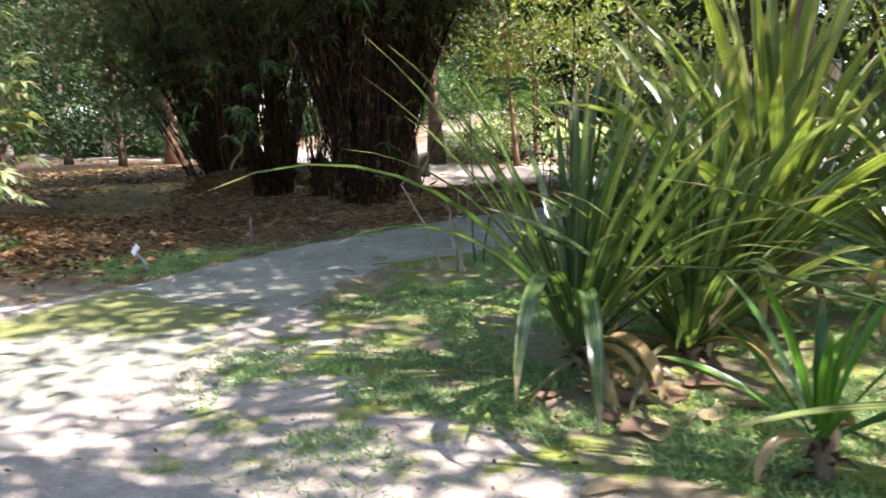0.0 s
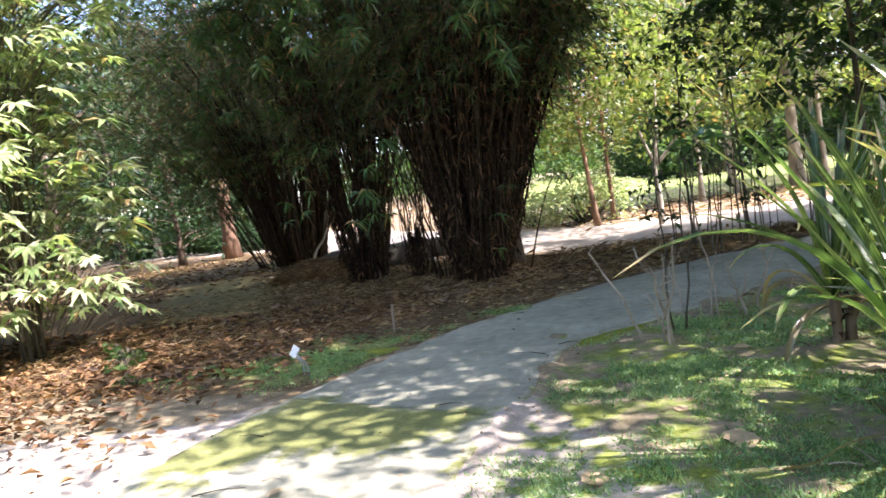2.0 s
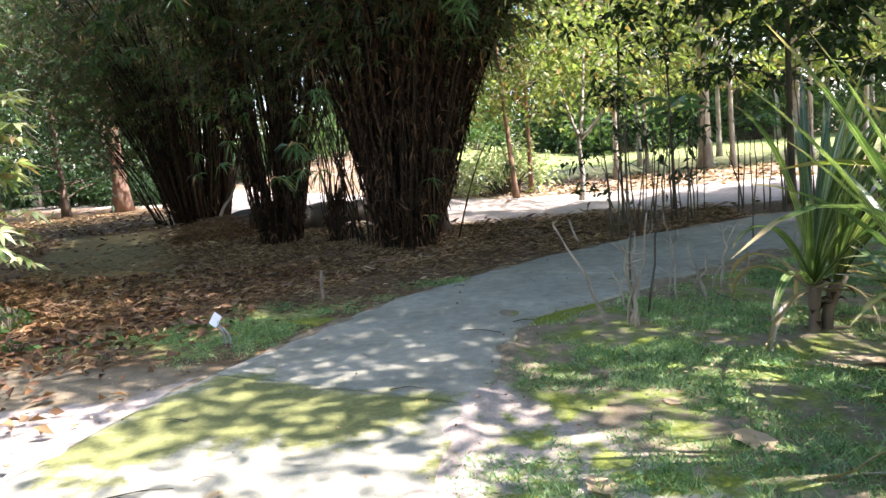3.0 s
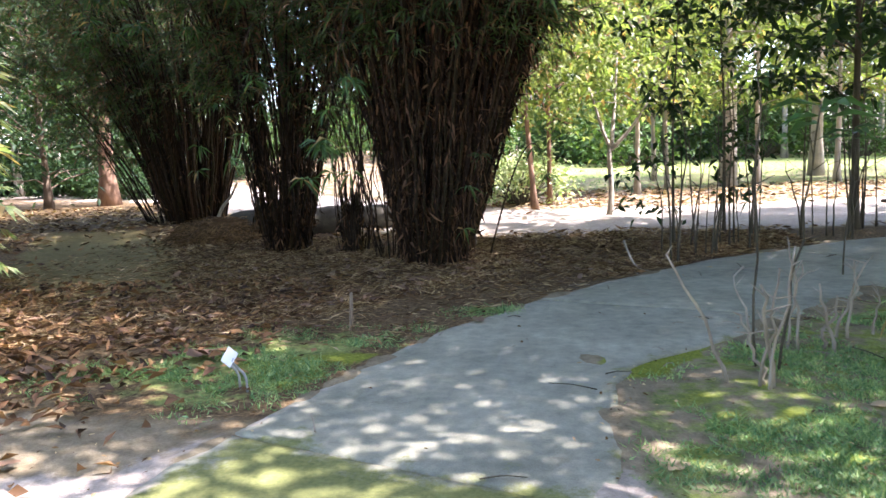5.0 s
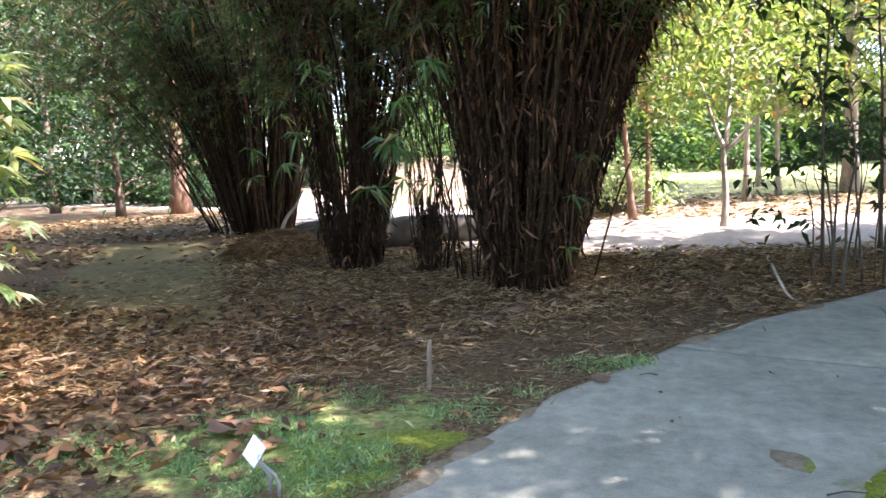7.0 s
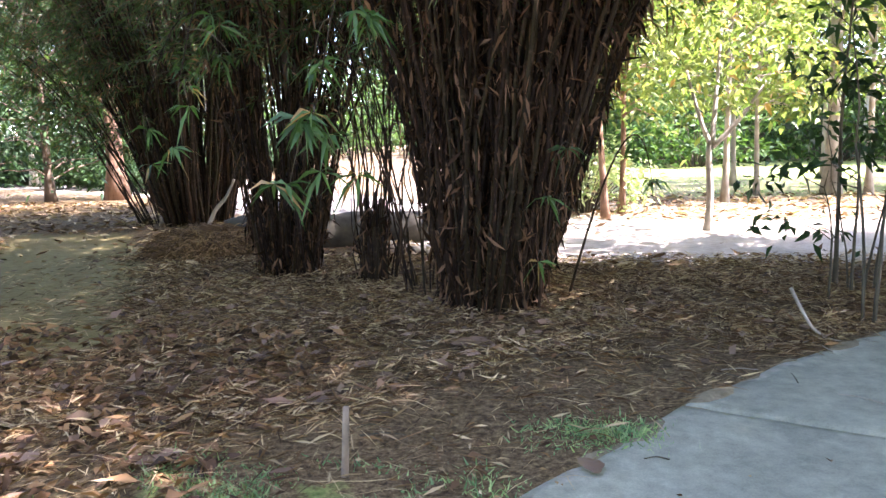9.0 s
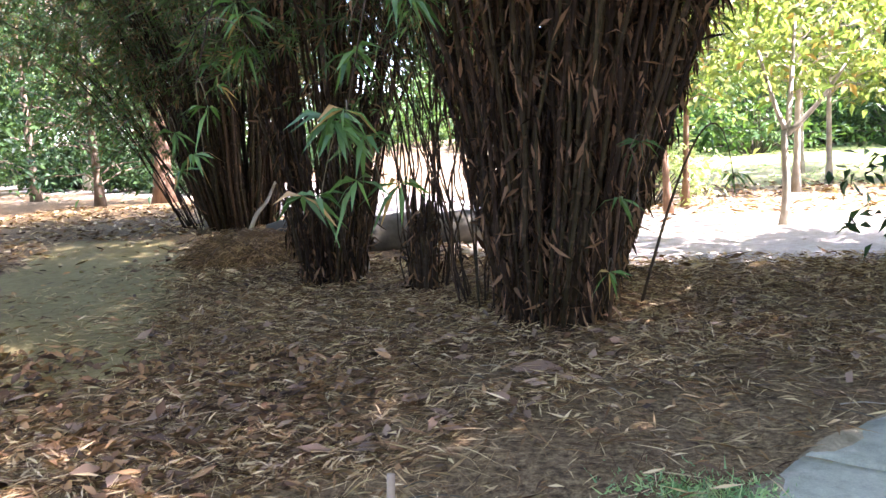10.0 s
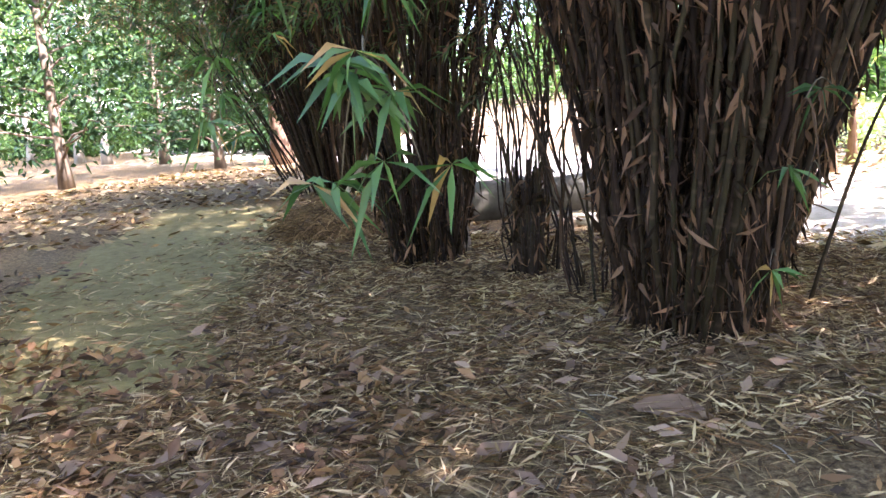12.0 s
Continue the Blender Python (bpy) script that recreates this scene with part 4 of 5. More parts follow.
def rosette_sapling(at, top, leaves, size):
    ob = thing("rosette_sapling", (*at, 0), "tall thin sapling with a few large green leaves at its tip", "sapling", "saplings beside the footpath")
    g = Geo()
    pts = kinked(g, (0, 0, 0), (top[0] - at[0], top[1] - at[1], top[2]), 0.009, 0.012)
    child("stem", g.mesh("stem", DARK_STEM), ob)
    for k in range(leaves):
        a = k * 2.4
        d = np.array([[math.cos(a), math.sin(a), rng.uniform(-0.05, 0.25)]])
        child("leaf", Geo().leaves(pts[-1:] - [0, 0, 0.02 * k], d, np.array([[0, 0, 1.0]]), size * rng.uniform(0.7, 1.1), size * 0.34, 0.18).mesh("leaf", GREEN_LEAF), ob)


GREEN_LEAF = leaf_material("broad_green_leaf", (0.05, 0.12, 0.03), (0.07, 0.16, 0.04), (0.09, 0.2, 0.05), 0.35, 0.35, 0.5)
rosette_sapling((0.27, 7.85), (0.52, 7.95, 1.55), 7, 0.34)
rosette_sapling((0.2, 8.0), (0.2, 8.05, 1.75), 4, 0.2)
rosette_sapling((1.9, 10.9), (2.0, 11.0, 1.4), 6, 0.32)
for k in range(62):
    x = rng.uniform(0.4, 6.2)
    y = np.interp(x, LEFT[:, 0], LEFT[:, 1]) + rng.uniform(0.15, 1.3)
    bare_stem((x, y), rng.uniform(1.0, 2.4), rng.uniform(0.008, 0.016), (rng.normal(0, 0.07), rng.normal(0, 0.05)), DARK_STEM, "thin_sapling", "thin dark leafless sapling beside the footpath", "thin saplings along the footpath")


# ---- strap-leaved plants ----
def strap_leaf(base, heading, rise, length, width, sag, material, parent, twist=0.0, name="leaf", label=""):
    s = np.linspace(0, 1, 12)
    h = np.array([math.cos(heading), math.sin(heading)])
    ang = np.radians(rise) - np.radians(sag) * s ** 1.6
    d = np.stack([np.cos(ang) * h[0], np.cos(ang) * h[1], np.sin(ang)], 1)
    p = np.concatenate([[np.zeros(3)], np.cumsum((d[:-1] + d[1:]) / 2 * length / 11, axis=0)]) + np.asarray(base, float)
    p[:, 2] = np.maximum(p[:, 2], 0.012)
    w = width * np.interp(s, [0, 0.12, 0.45, 0.75, 0.93, 1], [0.75, 0.8, 1.0, 0.8, 0.35, 0.02])
    child(name, Geo().ribbon(p, w, fold=0.22, twist=twist).mesh("leaf", material), parent, label)


def strap_plant(at, label, count, length, width, stem=0.15, rise=(50, 88), sag=(20, 95), material=STRAP, dry=6, extra=(), stems=1, away=None):
    ob = thing("strap_leaved_plant", (*at, 0), label, "plant", "strap-leaved plants")
    for k in range(stems):
        off = np.array([0.16 * k, 0.05 * (k % 2), 0])
        w = np.linspace(0, 1, 5)[:, None]
        lean = np.array([0.05 + 0.5 * off[0], 0.5 * off[1], 0.0])
        c = off * [0.5, 0.5, 1] + lean * w ** 1.5 + np.array([0, 0, 1.0]) * (w * (stem + 0.1) - 0.05) + np.array([0.02, 0.015, 0]) * np.sin(w * 6 + k)
        stalk = child("stem", Geo().tube(c, np.array([0.052, 0.038, 0.034, 0.04, 0.03]), 9).mesh("stem", BROWN_BARK), ob)
        for m in range(14):
            v = rng.uniform(0.1, 1.0)
            p = np.array([np.interp(v, w[:, 0], c[:, q]) for q in range(3)])
            d = unit(np.array([math.cos(m * 2.4), math.sin(m * 2.4), rng.uniform(-0.6, 0.7)]))
            child("leaf_stub", Geo().leaves((p + d * 0.02)[None], d[None], np.array([[0, 0, 1.0]]), rng.uniform(0.06, 0.13), 0.035, 0.2).mesh("leaf_stub", SHEATH), stalk)
    for k in range(count):
        a = k * 2.399 + rng.normal(0, 0.25)
        if away is not None and math.cos(a - radians(away)) < -0.15:
            a += math.pi
        u = k / count
        off = np.array([0.16 * (k % stems), 0.05 * ((k % stems) % 2), stem + 0.1 * u])
        r = rise[1] - (rise[1] - rise[0]) * (1 - u) + rng.normal(0, 4)
        strap_leaf(off + np.array([math.cos(a), math.sin(a), 0]) * 0.035, a, r, length * rng.uniform(0.7, 1.1), width * rng.uniform(0.75, 1.15), rng.uniform(*sag) * (1.15 - 0.5 * u), material, ob, rng.normal(0, 0.5))
    for k in range(dry):
        a = rng.uniform(0, 6.28)
        strap_leaf((0, 0, stem * 0.9), a, rng.uniform(0, 40), length * rng.uniform(0.5, 0.8), width * 0.8, rng.uniform(100, 150), STRAP_DRY, ob, rng.normal(0, 0.8), "dry_leaf", "withered tan hanging leaf")
    for a, r, size, w, sg, mat in extra:
        strap_leaf((0, 0, stem), radians(a), r, size, w, sg, mat, ob)
    return ob


strap_plant((1.16, 5.3), "large tufted plant with long arching striped green leaves", 88, 1.4, 0.047, 0.06, (48, 88), (6, 55), STRAP, 14, [(262, 62, 1.65, 0.085, 140, STRAP), (276, 58, 1.6, 0.085, 145, STRAP), (224, 61, 2.25, 0.060, 82, STRAP), (226, 60, 1.65, 0.055, 78, STRAP), (201, 69, 1.66, 0.050, 62, STRAP), (200, 69, 1.92, 0.050, 26, STRAP), (191, 76, 1.56, 0.045, 20, STRAP), (170, 78, 1.52, 0.045, 28, STRAP), (179, 76, 1.76, 0.045, 21, STRAP), (193, 67, 1.79, 0.045, 30, STRAP), (187, 70, 1.55, 0.045, 35, STRAP), (228, 70, 1.89, 0.045, 36, STRAP), (213, 71, 1.49, 0.045, 21, STRAP), (285, 40, 0.75, 0.09, 150, STRAP_DRY), (310, 45, 0.8, 0.1, 140, STRAP_DRY)], away=15)
strap_plant((1.72, 5.45), "tufted plant with arching striped leaves, crowded by its neighbours", 60, 1.3, 0.045, 0.05, (38, 88), (10, 70), STRAP, 10)
strap_plant((1.85, 5.7), "tufted plant with long striped leaves behind the front one", 48, 1.5, 0.06, 0.1, (45, 88), (8, 60), STRAP, 6)
strap_plant((2.2, 5.95), "tall tufted plant with upright yellow-striped leaves", 64, 1.75, 0.075, 0.38, (42, 89), (6, 55), STRAP_YELLOW, 10)
strap_plant((1.18, 7.22), "strap-leaved plant with paired stems and long drooping leaves", 34, 1.35, 0.055, 0.3, (50, 88), (8, 60), STRAP, 8, [(232, 48, 1.35, 0.055, 75, STRAP), (240, 28, 1.1, 0.06, 70, STRAP), (222, 78, 1.5, 0.045, 60, STRAP), (250, 60, 1.3, 0.05, 80, STRAP)], stems=2, away=0)
strap_plant((3.1, 6.3), "broad tufted plant with long striped leaves", 56, 1.7, 0.075, 0.25, (35, 86), (12, 75), STRAP_YELLOW, 8)
strap_plant((2.95, 4.05), "low strap-leaved plant with pale leaf edges", 28, 1.3, 0.055, 0.25, (20, 80), (10, 50), STRAP, 3, [(180, 42, 1.75, 0.05, 34, STRAP), (177, 32, 1.7, 0.05, 36, STRAP), (197, 16, 1.45, 0.065, 26, STRAP)])
strap_plant((2.02, 4.2), "small bright green strap-leaved plant on bare soil", 13, 0.56, 0.05, 0.14, (42, 88), (8, 45), STRAP_GREEN, 3)
strap_plant((3.6, 8.2), "strap-leaved plant in the shade", 44, 1.4, 0.06, 0.3, (35, 85), (20, 80), STRAP, 4)


# ---- fan-leaved shrub in the sun ----
def fan_shrub(at, label, tall, spread, fans):
    ob = thing("fan_leaved_shrub", (*at, 0), label, "shrub", "fan-leaved shrubs")
    stems, leaf = Geo(), Geo()
    canes = [(rng.uniform(0, 6.28), rng.uniform(0.1, 1.0)) for _ in range(16)]
    lobes = [np.array([math.cos(c * 2.4) * spread * rng.uniform(0.2, 0.85), math.sin(c * 2.4) * spread * rng.uniform(0.2, 0.85), tall * (0.19 + 0.73 * c / 13)]) for c in range(14)]
    for c in lobes:
        c[0] += 0.4 * min(1.0, max(0.0, (c[2] - 2.6) / 1.6))
    for k in range(fans):
        p1 = lobes[int(rng.integers(0, 14))] + rng.normal(0, 1, 3) * np.array([0.34, 0.34, 0.24]) * spread
        p1[2] = max(0.45, p1[2])
        p1[:2] *= min(1.0, (1.05 * spread + 0.25 * max(0.0, p1[2] - 2.6)) / np.hypot(p1[0], p1[1]))
        a = math.atan2(p1[1], p1[0]) + rng.normal(0, 0.5)
        w = np.linspace(0, 1, 5)[:, None]
        b = np.array([p1[0] * 0.5, p1[1] * 0.5, max(0.0, p1[2] - rng.uniform(0.3, 0.7))])
        stems.tube(b * (1 - w) + p1 * w + np.array([0, 0, 1.0]) * np.sin(w * np.pi) * 0.06, np.linspace(0.007, 0.003, 5), 4, cap=False)
        m = int(rng.integers(5, 10))
        ang = np.linspace(-1.9, 1.9, m) + rng.normal(0, 0.08, m)
        out = unit(np.array([math.cos(a), math.sin(a), rng.uniform(-0.85, 0.3)]))
        side = unit(np.cross(out, [0, 0, 1.0]))
        face = np.cross(side, out)
        d = np.cos(ang)[:, None] * out + np.sin(ang)[:, None] * side
        L = rng.uniform(0.15, 0.33)
        leaf.leaves(np.repeat(p1[None], m, 0), d, np.repeat(face[None], m, 0) + rng.normal(0, 0.15, (m, 3)), L * rng.uniform(0.85, 1.1, m), L * 0.27, rng.uniform(0.1, 0.4, m), 0.12)
    for a, r in canes:
        w = np.linspace(0, 1, 7)[:, None]
        cane = Geo().tube(np.array([math.cos(a), math.sin(a), 0]) * (0.12 + r * spread * 0.6 * w ** 1.3) + np.array([0, 0, 1.0]) * (w * tall * rng.uniform(0.7, 1.0) - 0.05), np.linspace(0.016, 0.008, 7), 5)
        child("cane", cane.mesh("cane", DARK_STEM), ob)
    child("stalkwork", stems.mesh("stalkwork", DARK_STEM), ob, kind="stuff")
    child("foliage", leaf.mesh("foliage", SHRUB_LEAF), ob, "bright pale green fan leaves", kind="stuff")


fan_shrub((-7.3, 9.65), "tall sunlit shrub with fans of pale green leaflets", 5.8, 1.35, 690)
fan_shrub((-8.9, 10.6), "tall sunlit shrub with fans of pale green leaflets", 5.8, 1.6, 560)
fan_shrub((-8.3, 8.5), "sunlit shrub with fans of pale leaflets over litter", 4.4, 1.4, 430)
fan_shrub((-10.8, 9.4), "tall sunlit shrub with fans of pale green leaflets", 5.6, 1.7, 560)
place(shrub("seedling", "small dark green seedling standing in leaf litter", 0.4, 0.28, TREE_LEAF, 8, 6, 0.16, "seedlings in the litter"), [(-5.3, 8.7, 0, 0.75), (-4.6, 7.8, 2, 0.5), (-5.7, 9.3, 1, 0.8)])


# ---- things on the ground ----
def lump(rx, ry, rz, seed, rough=0.15, rings=18, cols=28):
    """A rounded, uneven mass resting on the ground."""
    t, a = np.meshgrid(np.linspace(0, np.pi * 0.62, rings), np.linspace(0, 2 * np.pi, cols, endpoint=False), indexing="ij")
    k = 1 + rough * wave(np.cos(a) * np.sin(t) * 3, np.sin(a) * np.sin(t) * 3 + np.cos(t) * 2, 1.0, seed) + rough * 0.5 * wave(np.cos(a) * np.sin(t) * 9, np.sin(a) * np.sin(t) * 9 + np.cos(t) * 5, 1.0, seed + 1)
    v = np.stack([rx * k * np.sin(t) * np.cos(a), ry * k * np.sin(t) * np.sin(a), rz * k * np.cos(t)], -1)
    i, j = np.meshgrid(np.arange(rings - 1), np.arange(cols), indexing="ij")
    p, q = i * cols + j, i * cols + (j + 1) % cols
    f = np.concatenate([np.stack([p, p + cols, q + cols], -1).reshape(-1, 3), np.stack([p, q + cols, q], -1).reshape(-1, 3)])
    return Geo().add(v, f)


def dry_heap(at):
    ob = thing("dry_heap", (*at, 0), "low heap of dry brown clippings at the bamboo's foot", "heap")
    child("mound", lump(0.56, 0.5, 0.34, 3.0, 0.35).mesh("mound", HEAP), ob)
    g = Geo()
    n = 7000
    d = rand_dirs(n, 0.0, 1.0)
    p = d * np.array([0.62, 0.56, 0.36]) * rng.uniform(0.85, 1.3, (n, 1)) * [1, 1, 0.85]
    g.leaves(p, rand_dirs(n, -0.6, 0.5), d, rng.uniform(0.1, 0.34, n), rng.uniform(0.006, 0.02, n), 0.3)
    child("dry_clipping_mass", g.mesh("dry_clipping_mass", HEAP), ob, kind="stuff")


def fallen_log():
    s = np.linspace(0, 1, 22)
    pts = np.stack([-5.9 + 3.6 * s, 15.9 + 1.35 * s + 0.06 * np.sin(s * 9), 0.16 + 0.08 * s + 0.02 * np.sin(s * 14)], 1)
    g = Geo().tube(pts, 0.25 + 0.05 * np.sin(s * 7) + 0.02 * np.sin(s * 31), 14)
    single("fallen_log", g.mesh("fallen_log", STONE), label="thick fallen log with dark mossy bark behind the bamboo", category="log")


def stump(at):
    ob = thing("stump", (*at, 0), "ragged brown bamboo stump of splintered cut culms", "stump")
    for k in range(46):
        a, r = k * 2.4, 0.08 * math.sqrt(rng.uniform(0, 1))
        b = np.array([math.cos(a) * r, math.sin(a) * r, -0.05])
        t = b + np.array([math.cos(a) * rng.uniform(0, 0.07) + 0.02, math.sin(a) * 0.05, rng.uniform(0.35, 0.98)])
        w = np.linspace(0, 1, 4)[:, None]
        child("cut_culm", Geo().tube(b * (1 - w) + t * w, np.linspace(0.024, 0.012, 4) * rng.uniform(0.7, 1.1), 5).mesh("cut_culm", CULM), ob)
    n = 260
    d = rand_dirs(n, -1.0, 0.9) * np.array([0.3, 0.3, 1.0])
    p = np.stack([rng.normal(0, 0.06, n), rng.normal(0, 0.06, n), rng.uniform(0.02, 0.75, n)], 1)
    child("sheath_cover", Geo().leaves(p, d, rand_dirs(n), rng.uniform(0.1, 0.25, n), rng.uniform(0.02, 0.04, n), 0.1).mesh("sheath_cover", SHEATH), ob, kind="stuff")


def plant_label(at, turn):
    ob = thing("plant_label", (*at, 0), "small white plant label on two bent steel legs", "sign")
    ob.rotation_euler = (0, 0, turn)
    for x in (-0.045, 0.045):
        w = [(x, 0.02, -0.05), (x, 0.02, 0.08), (x, 0.005, 0.12), (x, -0.06, 0.2), (x, -0.05, 0.225)]
        child("leg", Geo().tube(w, 0.008, 8).mesh("leg", METAL), ob)
    bm = bmesh.new()
    bmesh.ops.create_cube(bm, size=1.0)
    bmesh.ops.scale(bm, vec=(0.13, 0.004, 0.085), verts=bm.verts)
    bmesh.ops.bevel(bm, geom=bm.edges[:], offset=0.0015, segments=2, affect="EDGES")
    me = bpy.data.meshes.new("plate")
    bm.to_mesh(me), bm.free()
    me.materials.append(PLATE)
    plate = child("plate", me, ob)
    plate.matrix_local = pose(0, -0.055, 0.225, -32, 12, 0) @ Matrix.Diagonal((0.9, 1, 1.1, 1))


def stake(at):
    g = Geo()
    s = np.linspace(0, 1, 5)
    g.tube(np.stack([0.02 * s, 0 * s, 0.36 * s - 0.06], 1), 0.017 - 0.003 * s, 6)
    single("stake", g.mesh("stake", TIMBER), (*at, 0), "short weathered wooden stake in the soil", "stake")


def timber_bench(at, turn):
    ob = thing("low_bench", (*at, 0), "low weathered timber bench beside the footpath", "bench")
    ob.rotation_euler = (0, 0, turn)

    def board(name, x0, x1, y, z, w, h):
        bm = bmesh.new()
        bmesh.ops.create_cube(bm, size=1.0)
        bmesh.ops.scale(bm, vec=(x1 - x0, w, h), verts=bm.verts)
        bmesh.ops.translate(bm, vec=((x0 + x1) / 2, y, z), verts=bm.verts)
        bmesh.ops.bevel(bm, geom=bm.edges[:], offset=0.008, segments=2, affect="EDGES")
        me = bpy.data.meshes.new(name)
        bm.to_mesh(me), bm.free()
        me.materials.append(TIMBER)
        child(name, me, ob)

    board("plank", -0.9, 0.9, 0.0, 0.36, 0.34, 0.05)
    board("support", -0.7, -0.55, 0.0, 0.165, 0.28, 0.34)
    board("support", 0.55, 0.7, 0.0, 0.165, 0.28, 0.34)


def crooked(name, label, pts, r, material, category="stick", group=""):
    pts = np.array(pts, float)
    o = pts[0] * [1, 1, 0]
    u = np.linspace(0, len(pts) - 1, 4 * len(pts))
    c = np.stack([np.interp(u, np.arange(len(pts)), pts[:, k]) for k in range(3)], 1) - o
    c[1:-1] = (c[:-2] + 2 * c[1:-1] + c[2:]) / 4
    single(name, Geo().tube(c, np.linspace(r, r * 0.5, len(c)), 6).mesh(name, material), tuple(o), label, category, group)


dry_heap((-6.05, 15.6))
fallen_log()
stump((-3.36, 13.55))
plant_label((-2.86, 7.72), -0.75)
stake((-2.5, 9.2))
timber_bench((4.9, 14.9), 0.35)
crooked("curved_root", "pale curved root rising from the litter", [(-0.02, 11.75, 0.3), (0.0, 11.6, 0.2), (0.05, 11.5, 0.08), (0.12, 11.42, 0.03), (0.3, 11.4, 0.0)], 0.014, STICK, "root")
crooked("broken_branch", "pale broken branch standing in the dry heap", [(-6.1, 15.75, 0.3), (-6.0, 15.8, 0.55), (-5.85, 15.85, 0.72), (-5.75, 15.9, 0.95)], 0.035, STICK, "branch")
crooked("hanging_dead_cane", "dead cane lying over the fallen log", [(-3.1, 16.2, 0.35), (-2.6, 16.0, 0.28), (-2.0, 15.7, 0.22)], 0.02, BROWN_BARK, "branch")


def dry_leaf(x, y, size, turn, curl=0.3, tint=BROWN_LEAF, z=0.004):
    """One broad dry leaf, cupped, with a midrib fold and a stalk."""
    n, m = 9, 5
    s, u = np.linspace(0, 1, n), np.linspace(-1, 1, m)
    slim = rng.uniform(0.24, 0.40)
    w = np.sin(np.pi * np.clip(s, 0.02, 0.98) ** 0.85) ** 0.8 * slim
    bow = 0.18 * np.sin(s * 3.0 + turn)
    px = (s - 0.5)[:, None] + 0 * u[None]
    py = w[:, None] * u[None] * (1 + 0.14 * np.sin(s * 17 + turn)[:, None]) + bow[:, None] * 0.5
    q = w[:, None] * u[None]
    pz = curl * (q ** 2 * 1.6 + 0.35 * px ** 2 * (1 + np.sin(turn))) + 0.035 * wave(px, q, 0.16, turn)
    pz = pz - pz.min()
    v = np.stack([px, py, pz], -1).reshape(-1, 3) * size
    i, j = np.meshgrid(np.arange(n - 1), np.arange(m - 1), indexing="ij")
    a = i * m + j
    f = np.concatenate([np.stack([a, a + 1, a + m + 1], -1).reshape(-1, 3), np.stack([a, a + m + 1, a + m], -1).reshape(-1, 3)])
    g = Geo().add(v, f)
    b = np.array([px[0, 2], py[0, 2], pz[0, 2]])
    g.add((b + np.array([(0, -0.008, 0), (0, 0.008, 0), (-0.18, 0.02, -0.5 * pz[0, 2])])) * size, [(0, 1, 2)])
    single("dry_leaf", g.mesh("dry_leaf", tint), (x, y, float(height(np.array(x), np.array(y))) + z), "large curled dry brown leaf lying on the ground", "leaf", "large dry leaves", turn=turn).rotation_euler.x = radians(rng.uniform(-3, 6))


TAN_LEAF = leaf_material("tan_dry_leaf", (0.11, 0.066, 0.04), (0.18, 0.11, 0.068), (0.29, 0.185, 0.12), 0.12, 0.6, 0.3)
for x, y, size in [(-2.14, 11.1, 0.32), (-4.05, 10.4, 0.24), (-3.7, 10.5, 0.22), (-3.5, 10.35, 0.2), (-4.4, 10.15, 0.2), (-3.95, 9.15, 0.22), (-3.35, 8.4, 0.26), (-3.3, 9.2, 0.2), (-4.1, 8.9, 0.22), (-4.4, 8.1, 0.24), (-4.2, 7.0, 0.22), (-3.6, 6.6, 0.18), (-4.9, 10.1, 0.26), (-1.5, 9.3, 0.16), (-4.6, 9.3, 0.2), (-3.1, 10.9, 0.2), (-2.75, 10.65, 0.18), (-5.2, 9.8, 0.2)]:
    dry_leaf(x, y, size, float(rng.uniform(0, 6.28)), float(rng.uniform(0.2, 0.7)), TAN_LEAF, 0.028)
PALE_LEAF = leaf_material("pale_dry_leaf", (0.36, 0.27, 0.16), (0.42, 0.31, 0.18), (0.5, 0.36, 0.2), 0.15, 0.6, 0.3)
for x, y, size in [(-2.0, 7.95, 0.13), (0.35, 5.55, 0.26), (-0.35, 5.2, 0.2), (1.25, 6.5, 0.18), (1.5, 4.55, 0.22), (1.75, 4.7, 0.2), (1.3, 4.0, 0.2), (-2.25, 4.9, 0.12), (-1.9, 5.15, 0.1), (-0.55, 6.6, 0.12), (0.1, 6.1, 0.1), (0.6, 7.3, 0.12), (2.1, 7.6, 0.2), (2.0, 6.6, 0.24), (-3.5, 5.9, 0.12), (-4.0, 6.2, 0.14)]:
    dry_leaf(x, y, size, float(rng.uniform(0, 6.28)), float(rng.uniform(0.2, 0.6)), PALE_LEAF, 0.024 if float(inside(np.array([x]), np.array([y]), PATH_AREA)[0]) > 0 else 0.004)
for x, y, size in [(1.25, 4.95, 0.22), (1.4, 4.85, 0.18), (1.5, 5.0, 0.2), (1.3, 4.7, 0.16), (1.62, 4.9, 0.2), (1.45, 4.55, 0.2), (1.75, 5.05, 0.18), (1.05, 4.9, 0.14), (1.9, 4.8, 0.2)]:
    dry_leaf(x, y, size, float(rng.uniform(0, 6.28)), float(rng.uniform(0.4, 0.9)), TAN_LEAF)
for k in range(48):
    x, y = rng.uniform(-2.6, 1.2), rng.uniform(4.5, 11.5)
    on = float(inside(np.array([x]), np.array([y]), PATH_AREA)[0]) > 0
    a, L = rng.uniform(0, 3.14), rng.uniform(0.08, 0.3)
    z = 0.03 if on else 0.02
    crooked("twig", "small dry twig fallen on the ground", [(x, y, z), (x + math.cos(a) * L * 0.5, y + math.sin(a) * L * 0.5 + 0.01, z + 0.008), (x + math.cos(a) * L, y + math.sin(a) * L, z)], 0.004, STICK if k % 2 else DARK_STEM, "twig", "fallen twigs")


